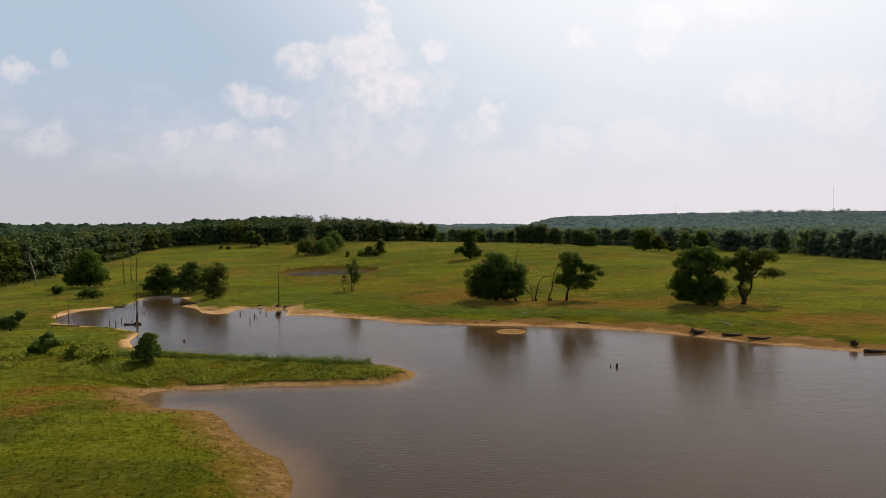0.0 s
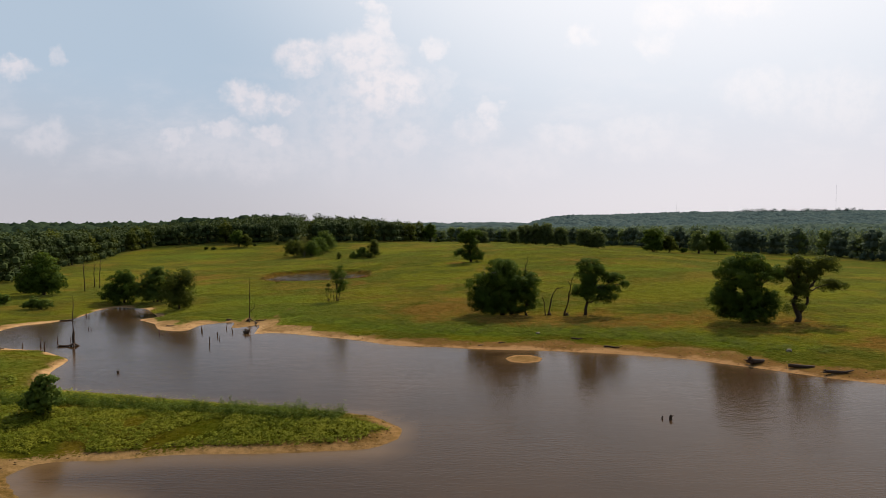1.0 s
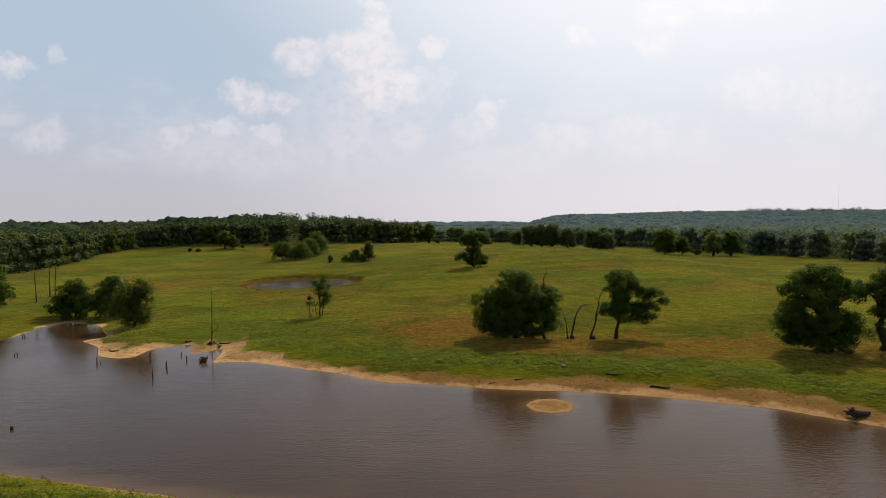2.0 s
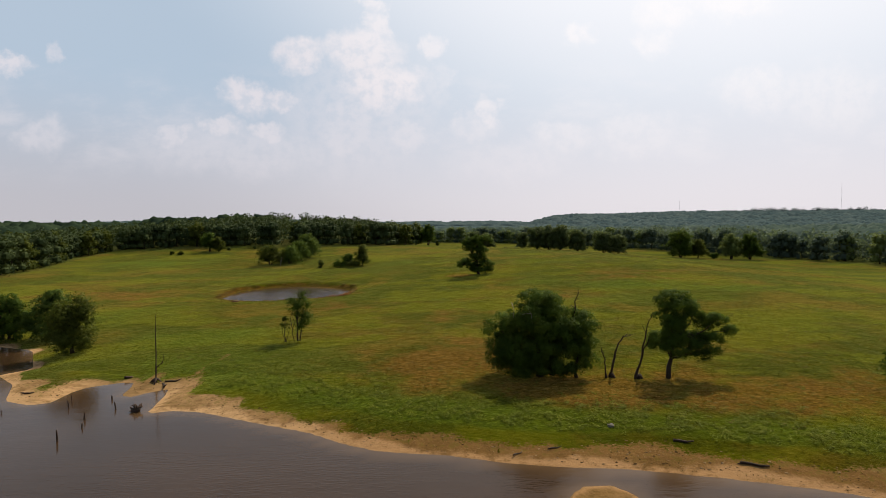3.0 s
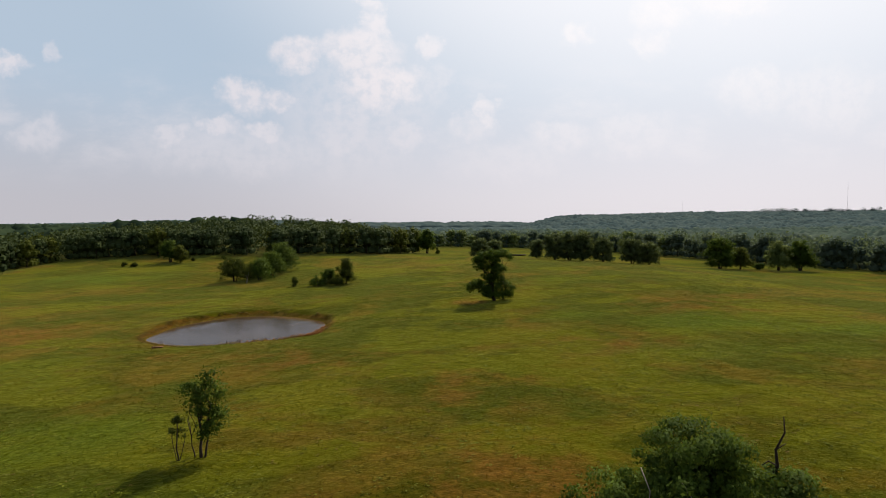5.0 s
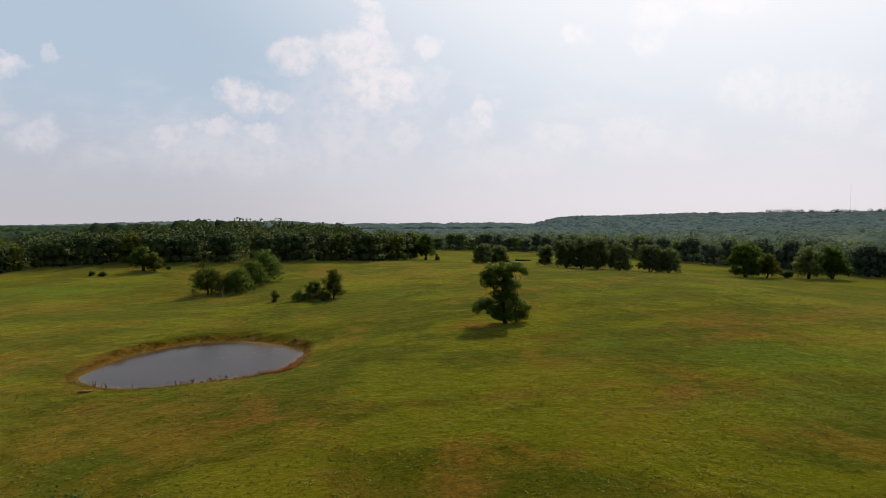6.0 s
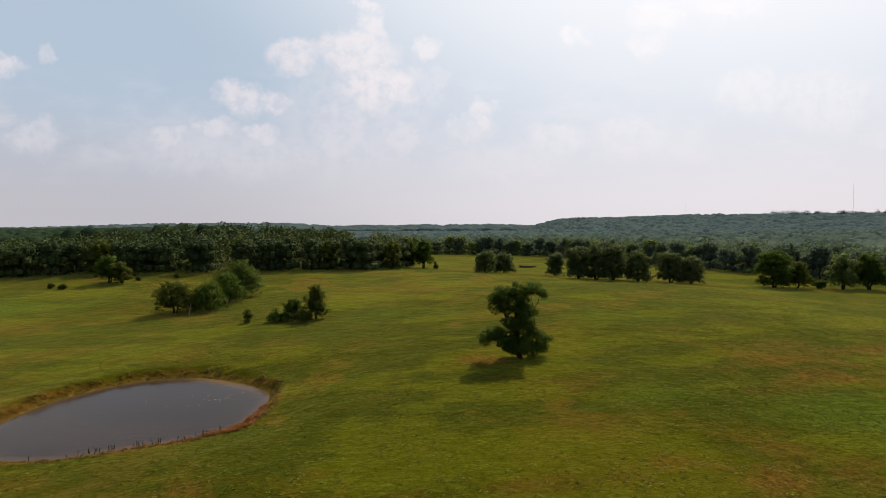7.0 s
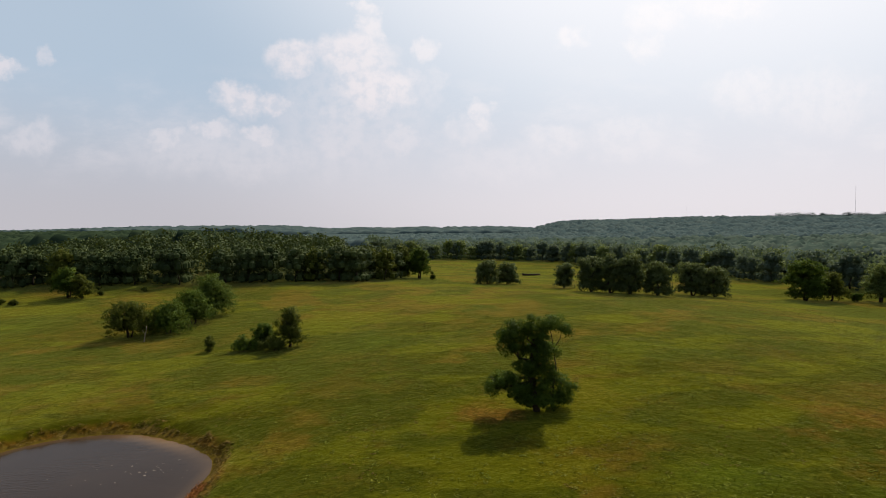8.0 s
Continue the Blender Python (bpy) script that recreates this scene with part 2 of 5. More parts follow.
    # the fuzz of the blades, in the grass's own hue, shows at low angles
    fuzz = n.mix(0.25, n.mix(1.0, grass, (6.9, 6.5, 6.2), "MULTIPLY"), (0.74, 0.68, 0.3))
    grassy = n.ramp(edge, 0.35, 0.65, 1.0, 0.0)
    finish(n, n.add("ShaderNodeBsdfPrincipled", Base_Color=col, Roughness=1.0, Specular_IOR_Level=0.0, Sheen_Weight=grassy, Sheen_Roughness=0.3, Sheen_Tint=fuzz, Normal=bumped(n, relief, 0.35, 0.45)).outputs[0])
    return mat


def grass_material():
    mat, n = material("grass_blades")
    pos, col, mid, fine = meadow_colour(n)
    own = n.add("ShaderNodeNewGeometry").outputs["Random Per Island"]
    col = n.mix(n.ramp(own, 0.4, 1.0, 0.0, 0.4, False), n.mix(1.0, col, (1.12, 1.12, 1.15), "MULTIPLY"), (0.22, 0.2, 0.024))
    body = n.add("ShaderNodeBsdfPrincipled", Base_Color=col, Roughness=1.0, Specular_IOR_Level=0.0).outputs[0]
    thin = n.add("ShaderNodeBsdfTranslucent", Color=n.mix(1.0, col, (1.7, 1.7, 1.4), "MULTIPLY")).outputs[0]
    finish(n, n.add("ShaderNodeMixShader", i0=0.45, i1=body, i2=thin).outputs[0])
    return mat


def water_material(name, deep, murky, wave, bend):
    """Silty water: brown in the body, mirror-like on top, with wind ripples."""
    mat, n = material(name)
    pos = n.add("ShaderNodeNewGeometry").outputs["Position"]
    near = n.add("ShaderNodeAttribute", {"attribute_name": "shallow"}).outputs["Fac"]
    cloud = n.noise(pos, 0.06, 4.0)
    col = n.mix(n.ramp(cloud, 0.35, 0.65, 0.0, 0.5), deep, murky)
    col = n.mix(near, col, (0.17, 0.10, 0.045))
    turned = n.add("ShaderNodeMapping", Vector=pos, Rotation=(0, 0, radians(14)), Scale=(0.55, 1.6, 1.0)).outputs[0]
    small, wide = n.noise(turned, 2.6, 3.0, 0.5), n.noise(turned, 0.5, 2.0)
    calm = n.ramp(n.noise(pos, 0.045, 3.0), 0.38, 0.62, 0.35, 1.0)
    height = n.math("ADD", n.math("MULTIPLY", n.math("MULTIPLY", small, calm), 0.042), n.math("MULTIPLY", wide, 0.03))
    finish(n, n.add("ShaderNodeBsdfPrincipled", Base_Color=col, Roughness=0.13, IOR=bend, Normal=bumped(n, height, wave, 1.0)).outputs[0])
    return mat


def plain_material(name, dark, light, scale, rough=0.9, metal=0.0):
    mat, n = material(name)
    pos = n.add("ShaderNodeTexCoord").outputs["Object"]
    broad, fine = n.noise(pos, scale, 5.0, 0.6), n.noise(pos, scale * 7, 4.0, 0.6)
    col = n.mix(n.math("MULTIPLY_ADD", broad, 0.7, n.math("MULTIPLY", fine, 0.3), clamp=True), dark, light)
    finish(n, n.add("ShaderNodeBsdfPrincipled", Base_Color=col, Roughness=rough, Metallic=metal, Normal=bumped(n, fine, 0.5, 0.04)).outputs[0])
    return mat


GROUND, GRASS = ground_material(), grass_material()
WATER = water_material("lake_water", (0.043, 0.0235, 0.0105), (0.066, 0.036, 0.016), 0.6, 1.2)
POND_WATER = water_material("pond_water", (0.036, 0.023, 0.015), (0.056, 0.037, 0.024), 0.4, 1.14)
OAK_LEAF = leaf_material("oak_leaves", (0.032, 0.058, 0.008), (0.118, 0.172, 0.02))
DULL_LEAF = leaf_material("dull_oak_leaves", (0.045, 0.06, 0.009), (0.14, 0.148, 0.022))
WILLOW_LEAF = leaf_material("willow_leaves", (0.06, 0.095, 0.014), (0.15, 0.2, 0.036))
PALE_LEAF = leaf_material("pale_leaves", (0.11, 0.14, 0.04), (0.22, 0.26, 0.075))
WOOD_LEAF = leaf_material("woodland_leaves", (0.036, 0.055, 0.02), (0.096, 0.12, 0.037), patch=0.1, single=0.25, through=0.12)
ROW_LEAF = leaf_material("far_oak_leaves", (0.064, 0.088, 0.032), (0.15, 0.175, 0.056), patch=0.2, single=0.3, through=0.32)
# valley trees: base colour paled and blued to stand in for haze
HAZED_VALLEY_LEAF = leaf_material("hazed_valley_leaves", (0.078, 0.112, 0.076), (0.14, 0.175, 0.112), gloss=0.8, through=0.4, patch=0.08, single=0.2)
# far hills and crest trees: blue distance haze mixed into the leaf colour
HAZED_HILL_LEAF = leaf_material("hazed_hill_leaves", (0.06, 0.088, 0.086), (0.096, 0.124, 0.11), gloss=0.9, through=0.0, patch=0.06, single=0.0)
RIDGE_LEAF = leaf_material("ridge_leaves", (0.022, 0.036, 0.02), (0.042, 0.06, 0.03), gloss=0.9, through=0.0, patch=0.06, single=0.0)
# valley canopy: the same haze tint in the base colour, a little greener
HAZED_VALLEY_ROOF = leaf_material("hazed_valley_canopy_leaves", (0.052, 0.077, 0.06), (0.098, 0.122, 0.088), gloss=0.9, through=0.0, patch=0.09, single=0.0)
WEED_LEAF = leaf_material("weed_leaves", (0.1, 0.125, 0.008), (0.23, 0.235, 0.018), patch=0.5, through=0.15)
SPIT_LEAF = leaf_material("spit_weed_leaves", (0.035, 0.06, 0.005), (0.115, 0.145, 0.012), patch=0.5)
MEADOW_WEED = leaf_material("meadow_weed_leaves", (0.105, 0.115, 0.009), (0.2, 0.195, 0.022), patch=0.3, through=0.15)
DRY_WEED = leaf_material("dry_weed_leaves", (0.12, 0.076, 0.014), (0.22, 0.15, 0.03), patch=0.3, through=0.15)
RUST_LEAF = leaf_material("rusty_stalks", (0.17, 0.055, 0.012), (0.34, 0.13, 0.035), patch=0.8)
BARK = bark_material("oak_bark", (0.02, 0.012, 0.006), (0.07, 0.042, 0.02))
DEAD = bark_material("dead_wood", (0.018, 0.008, 0.003), (0.065, 0.032, 0.012))
PALE_DEAD = bark_material("bleached_wood", (0.2, 0.15, 0.1), (0.4, 0.32, 0.23))
SOAKED = bark_material("soaked_wood", (0.024, 0.013, 0.008), (0.11, 0.06, 0.03))
ROCK = plain_material("pale_rock", (0.15, 0.12, 0.08), (0.3, 0.25, 0.17), 1.5)
# steel colour paled so the distant masts fade into the bright sky
SKY_PALED_STEEL = plain_material("sky_paled_mast_steel", (0.6, 0.57, 0.57), (0.75, 0.7, 0.7), 0.2, 0.6, 0.0)


# ---------- geometry helpers ----------
def mesh_of(name, verts, faces, mat, smooth=False):
    me = bpy.data.meshes.new(name)
    me.from_pydata([tuple(v) for v in verts], [], faces)
    me.materials.append(mat)
    if smooth:
        me.polygons.foreach_set("use_smooth", [True] * len(me.polygons))
    return me


def mesh_of_arrays(name, verts, corners, mat, normals=None):
    """A mesh of many loose faces with the same number of corners, from an array of places (faces x corners x 3).
    normals: one for each face, by which leaves and blades take the light as one soft mass."""
    count = len(verts) // corners
    verts = np.asarray(verts, np.float32).reshape(count, corners, 3)
    if normals is not None:
        flat = np.cross(verts[:, 1] - verts[:, 0], verts[:, 2] - verts[:, 0])
        back = (flat * normals).sum(1) < 0
        verts[back] = verts[back][:, ::-1]
    me = bpy.data.meshes.new(name)
    me.vertices.add(count * corners)
    me.vertices.foreach_set("co", verts.ravel())
    me.loops.add(count * corners)
    me.loops.foreach_set("vertex_index", np.arange(count * corners, dtype=np.int32))
    me.polygons.add(count)
    me.polygons.foreach_set("loop_start", np.arange(0, count * corners, corners, dtype=np.int32))
    me.update(calc_edges=True)
    if normals is not None:
        rows = np.repeat(unit(np.asarray(normals)), corners, 0).astype(np.float32)
        me.attributes.new("custom_normal", "FLOAT_VECTOR", "POINT").data.foreach_set("vector", rows.ravel())
    me.materials.append(mat)
    return me


def part(name, me, parent, label=""):
    ob = new(name, me)
    ob.parent = parent
    return tagged(ob, label)


def tube(out, points, radii, sides=7, cap=True):
    """Adds a tapered, bent limb to out = (verts, faces)."""
    verts, faces = out
    points = [Vector(p) for p in points]
    first = len(verts)
    for i, p in enumerate(points):
        way = (points[min(i + 1, len(points) - 1)] - points[max(i - 1, 0)]).normalized()
        side = way.orthogonal().normalized()
        if i:
            side = (last_side - way * last_side.dot(way)).normalized()
        last_side = side
        other = way.cross(side)
        for k in range(sides):
            a = 2 * math.pi * k / sides
            bulge = 1 + 0.14 * math.sin(3.1 * k + 1.7 * i)
            verts.append(p + (side * math.cos(a) + other * math.sin(a)) * radii[i] * bulge)
    for i in range(len(points) - 1):
        for k in range(sides):
            a, b = first + i * sides + k, first + i * sides + (k + 1) % sides
            faces.append((a, b, b + sides, a + sides))
    if cap:
        faces.append(tuple(first + (len(points) - 1) * sides + k for k in range(sides)))
        faces.append(tuple(first + sides - 1 - k for k in range(sides)))


def limb(rng, a, b, bend=0.15, steps=4):
    """A wandering line from a to b."""
    a, b = np.array(a, float), np.array(b, float)
    size = np.linalg.norm(b - a) * bend
    rows = [a + (b - a) * i / steps + (rng.normal(0, size / 2, 3) if 0 < i < steps else 0) for i in range(steps + 1)]
    return [tuple(r) for r in rows]


def unit(rows):
    return rows / np.maximum(np.linalg.norm(rows, axis=-1, keepdims=True), 1e-9)


def leaf_faces(rng, places, facing, size, slim=0.62):
    """One pointed, four-cornered leaf spray at each place, turned about its facing."""
    n = len(places)
    facing = unit(facing)
    along = unit(np.cross(facing, rng.normal(size=(n, 3))))
    across = np.cross(facing, along)
    half = (size * rng.uniform(0.65, 1.35, n))[:, None] / 2
    droop = facing * half * rng.uniform(-0.35, 0.35, n)[:, None]
    rows = np.stack([places - along * half + droop, places - across * half * slim, places + along * half + droop, places + across * half * slim], 1)
    return rows.reshape(-1, 3)


def crown_places(rng, lobes, count, boss, floor=-0.75, loose=0.6, fuzz=0.42):
    """Leaf sprays of a crown: each lobe carries many smaller bosses of foliage, at uneven depths and with gaps between.
    Returns their places, the ways they face and the soft normals of the mass."""
    lobes = np.array(lobes, float)
    weight = lobes[:, 3] * lobes[:, 4] + lobes[:, 3] * lobes[:, 5] + lobes[:, 4] * lobes[:, 5]
    bosses = max(int(weight.sum() * 4.19 / (3.0 * boss ** 2)), 5)
    pick = rng.choice(len(lobes), bosses, p=weight / weight.sum())
    u = unit(rng.normal(size=(bosses, 3)))
    u[:, 2] = np.where(u[:, 2] < floor, -u[:, 2], u[:, 2])
    middle = lobes[pick, :3] + u * rng.uniform(0.5, 0.88 + 0.8 * fuzz, (bosses, 1)) * lobes[pick, 3:6]
    size = boss * rng.uniform(0.7 - 0.8 * fuzz, 1.1 + 0.7 * fuzz, bosses)
    own = rng.choice(bosses, count, p=size ** 2 / (size ** 2).sum())
    v = unit(rng.normal(size=(count, 3)) + u[own] * 0.5 + np.array([0, 0, 0.35]))
    places = middle[own] + v * (size[own] * np.abs(rng.normal(0.74, fuzz, count)))[:, None] * np.array([1.1, 1.1, 0.8])
    facing = v + rng.normal(size=v.shape) * loose
    return places, facing, unit(v * 0.9 + u[own] * 0.5 + rng.normal(size=v.shape) * 0.22)


def filler_shell(lobes, scale, around=5, levels=3):
    """Unseen rough shell added deep within each lobe, to stop light through woodland crowns."""
    a = np.arange(around + 1) * 2 * math.pi / around
    b = np.linspace(-math.pi / 2, math.pi / 2, levels + 1)
    ring = np.stack([np.cos(b)[:, None] * np.cos(a), np.cos(b)[:, None] * np.sin(a), np.repeat(np.sin(b)[:, None], around + 1, 1)], -1)
    quads = np.stack([ring[:-1, :-1], ring[:-1, 1:], ring[1:, 1:], ring[1:, :-1]], 2).reshape(-1, 4, 3)
    lobes = np.array(lobes, float)
    rows = quads[None] * lobes[:, None, None, 3:6] * scale + lobes[:, None, None, :3]
    return rows.reshape(-1, 3), np.tile(quads.mean(1), (len(lobes), 1))


def crown_mesh(rng, lobes, count, size, mat, boss=0.85, floor=-0.75, fuzz=0.13, close=False):
    places, facing, soft = crown_places(rng, lobes, count, boss, floor, fuzz=fuzz)
    outer = leaf_faces(rng, places, facing, size)
    inner_lobes = [(a, b, c, d * 0.55, e * 0.55, f * 0.55) for a, b, c, d, e, f in lobes]
    places, facing, deep = crown_places(rng, inner_lobes, count // 6, boss * 0.5, floor, fuzz=0.1)
    inner = leaf_faces(rng, places, facing, size * 1.4, 0.8)
    if close:
        inner, deep = filler_shell(lobes, 0.62)
    return mesh_of_arrays("crown", np.vstack([outer, inner]), 4, mat, np.vstack([soft, deep]))


def trunk_mesh(rng, lobes, stems, radius, sides=8, mat=None, limbs=True):
    """Stems that rise from the base, each with limbs into the lobes nearest to it."""
    out = ([], [])
    tops = []
    for sx, sy, tx, ty, tz, r in stems:
        line = limb(rng, (sx, sy, -0.4), (tx, ty, tz), 0.07 if r > 0.15 else 0.03, 5)
        flare = [r * 1.2, r * 0.85, r * 0.74, r * 0.65, r * 0.52, r * 0.34]
        tube(out, line, flare, sides)
        tops.append((line, r))
    if limbs:
        for cx, cy, cz, rx, ry, rz in lobes:
            line, r = min(tops, key=lambda t: math.hypot(t[0][3][0] - cx, t[0][3][1] - cy))
            start = line[3] if cz > line[3][2] else line[2]
            tube(out, limb(rng, start, (cx, cy, cz), 0.12, 4), [r * 0.55, r * 0.42, r * 0.32, r * 0.22, r * 0.1], 6)
            for _ in range(2):
                tip = (cx + rng.uniform(-0.7, 0.7) * rx, cy + rng.uniform(-0.7, 0.7) * ry, cz + rng.uniform(0.1, 0.8) * rz)
                tube(out, limb(rng, (cx, cy, cz), tip, 0.15, 3), [r * 0.16, r * 0.12, r * 0.09, r * 0.04], 5)
    return mesh_of("trunk", out[0], out[1], mat or BARK, True)


def random_lobes(rng, width, height, low, count=7):
    """Lobes of a rounded, irregular crown that starts at the height low."""
    if count < 6:
        rows = [(0, 0, height * 0.3, width * 0.3, width * 0.26, height * 0.28)]
        for i in range(7):
            x, r = rng.uniform(-0.42, 0.42) * width, width * rng.uniform(0.1, 0.2)
            rows.append((x, rng.uniform(-0.25, 0.25) * width, min(height * rng.uniform(0.3, 0.95 - 1.1 * abs(x) / width), height - r * 0.8), r, r, r * rng.uniform(0.7, 1.1)))
        return rows
    rows = []
    for i in range(count):
        share = (i + 0.5) / count
        z = low + (height - low) * (0.22 + 0.6 * share)
        reach = width / 2 * (0.62 - 0.5 * share ** 2) * rng.uniform(0.75, 1.15)
        a = 2.4 * i + rng.uniform(-0.5, 0.5)
        r = width * rng.uniform(0.2, 0.3)
        tall = min(r * rng.uniform(0.65, 0.95), (height - low) * 0.34)
        rows.append((reach * math.cos(a), reach * math.sin(a), min(z, height - tall), r, r, tall))
    rows.append((0, 0, low + 0.27 * (height - low), width * 0.4, width * 0.4, 0.25 * (height - low)))
    return rows


def dome_lobes(rng, width, height, skirt=0.14):
    """Lobes of a broad, rounded woodland crown that reaches almost to the ground."""
    width = width * 0.84
    rows = [(0, 0, height * 0.5, width * 0.4, width * 0.4, height * 0.38), (rng.uniform(-0.06, 0.06) * width, 0, height * 0.84, width * 0.24, width * 0.24, height * 0.15)]
    for count, reach, z, r, tall in ((6, 0.27, 0.72, 0.22, 0.17), (6, 0.36, 0.46, 0.2, 0.17), (6, 0.34, skirt, 0.22, 0.16)):
        first = rng.uniform(0, 6.28)
        for i in range(count):
            a, k = first + 6.28 * i / count + rng.uniform(-0.25, 0.25), rng.uniform(0.82, 1.16)
            rows.append((reach * k * width * math.cos(a), reach * k * width * math.sin(a), height * z * rng.uniform(0.88, 1.1), width * r * k, width * r * k, height * tall * rng.uniform(0.8, 1.15)))
    return rows


def tree(x, y, lobes, stems, leaves, size, seed, label, leaf=None, name="tree", category="tree", boss=0.8, floor=-0.75, group="", bark=None, fuzz=0.18):
    rng = np.random.default_rng(seed)
    base = tagged(new(name), label, category, group)
    base.location = (x, y, height_at(x, y))
    part("trunk", trunk_mesh(rng, lobes, stems, 0.3, mat=bark), base)
    part("crown", crown_mesh(rng, lobes, leaves, size, leaf or OAK_LEAF, boss, floor, fuzz), base)
    return base


# ---------- the lie of the land ----------
NEAR_BANK = [(-14, -60), (-10, -20), (-9, 10), (-9.4, 34), (-10, 36.4), (-11.5, 39.6), (-13.5, 41.2), (-16.2, 44.1), (-18.9, 48.1), (-21.1, 50.7), (-24.9, 51.3), (-26.7, 51.8), (-29.9, 54.9)]
SPIT = [(-29.4, 57), (-27.9, 57.5), (-24.6, 57.7), (-19.8, 58.8), (-11.2, 59), (-5.5, 59.8), (-3.9, 61.6), (-3.7, 64), (-6.9, 67.5), (-16, 69.8), (-24.2, 71.9), (-34.6, 74.6), (-41.6, 76.5)]
INLET = [(-46.2, 83.3), (-48.2, 90.1), (-55.7, 95.7), (-61.2, 97), (-68.2, 100.3), (-73.2, 107.6), (-74.1, 115.8), (-70.7, 119.7), (-69.5, 124.9), (-71.8, 135), (-70, 139.5), (-62.4, 136.6), (-54.3, 125.3), (-56.6, 122.2), (-51.4, 117.9), (-47.5, 111.5), (-44, 110.1), (-42.3, 110.8), (-42.5, 114.7), (-42, 116.6), (-39.2, 118.6), (-37.8, 118.7), (-37, 116.9), (-36.3, 113.6), (-35.2, 112.6), (-33.7, 114.7), (-32.2, 115.9), (-31.4, 113), (-30.7, 109.2), (-30.4, 107.2)]
FAR_SHORE = [(-28.3, 108.2), (-25, 107.6), (-18.2, 104.2), (-13.2, 101.9), (-9.5, 99.1), (-6.3, 97.5), (-1.2, 96.8), (4.2, 95), (8.7, 94.3), (13.2, 93.9), (19.3, 92.3), (24.8, 90.5), (30.1, 88.2), (36.6, 83), (41, 79.2), (47.6, 75.2), (52.3, 72.7), (75, 62), (115, 40), (140, -10), (120, -80), (40, -110)]
LAKE = NEAR_BANK + SPIT + INLET + FAR_SHORE
POND = [(-52.5, 184.4), (-53.7, 187.6), (-53.8, 195.4), (-52.8, 201.0), (-48.0, 209.2), (-38.9, 211.4), (-30.2, 206.8), (-25.9, 202.4), (-25.1, 194.7), (-25.8, 189.4), (-29.5, 186), (-35.1, 183.4), (-40.2, 180.7), (-46.2, 180.3)]
POND_LEVEL = 1.3
# rises and hollows of the pasture: x, y, height of broad swells
SWELLS = [(-120, 120, -5.06), (-40, 120, 2.05), (40, 120, -1.19), (120, 120, -0.04), (-120, 195, 6.76), (-40, 195, -4.31), (40, 195, 2.17), (120, 195, 1.05),
          (-120, 270, -4.87), (-40, 270, -0.25), (40, 270, 8.14), (120, 270, -6.22), (-120, 345, 8.94), (-40, 345, 4.03), (40, 345, -2.76), (120, 345, 2.84)]
LEFT_EDGE = [(-135, 60), (-112, 125), (-115, 151), (-117, 162), (-126, 188), (-137, 236), (-155, 290), (-150, 312), (-127, 315), (-99, 313), (-72, 312), (-48, 317), (-30, 316), (-19, 325), (-14, 342)]
LEFT_WOOD = LEFT_EDGE + [(-24, 380), (-44, 440), (-60, 560), (-60, 700), (-900, 700), (-900, 60)]
RIGHT_EDGE = [(255, 130), (178, 236), (174, 298), (158, 320), (136, 345), (126, 363), (112, 384), (98, 440), (77, 512), (12, 552), (-60, 560)]
RIGHT_WOOD = RIGHT_EDGE + [(-70, 720), (1500, 720), (1500, 150)]


def rounded(poly, times, cut):
    """The same closed outline with its corners cut."""
    for _ in range(times):
        poly = [p for (ax, ay), (bx, by) in zip(poly, poly[1:] + poly[:1])
                for p in ((ax + (bx - ax) * cut, ay + (by - ay) * cut), (bx + (ax - bx) * cut, by + (ay - by) * cut))]
    return poly


def gap_to(px, py, poly):
    """Distance to a closed outline, negative inside it."""
    best, inside = np.full(px.shape, 1e9), np.zeros(px.shape, bool)
    for (ax, ay), (bx, by) in zip(poly, poly[1:] + poly[:1]):
        ex, ey = bx - ax, by - ay
        t = np.clip(((px - ax) * ex + (py - ay) * ey) / (ex * ex + ey * ey), 0, 1)
        best = np.minimum(best, np.hypot(px - ax - t * ex, py - ay - t * ey))
        inside ^= ((ay > py) != (by > py)) & (px < ax + (py - ay) * ex / (ey if ey else 1e-9))
    return np.where(inside, -best, best)


def step(a, b, v):
    t = np.clip((v - a) / (b - a), 0, 1)
    return t * t * (3 - 2 * t)


def ripple(x, y, size, seed):
    """Smooth wandering noise between about -1 and 1, from crossed waves."""
    rng, total = np.random.default_rng(seed), 0
    for _ in range(6):
        a, f = rng.uniform(0, 6.28), rng.uniform(0.6, 1.7) / size
        total = total + np.sin((x * math.cos(a) + y * math.sin(a)) * f * 6.28 + rng.uniform(0, 6.28))
    return total / 3.2


LAKE, POND = rounded(LAKE, 1, 0.1), rounded(POND, 2, 0.24)


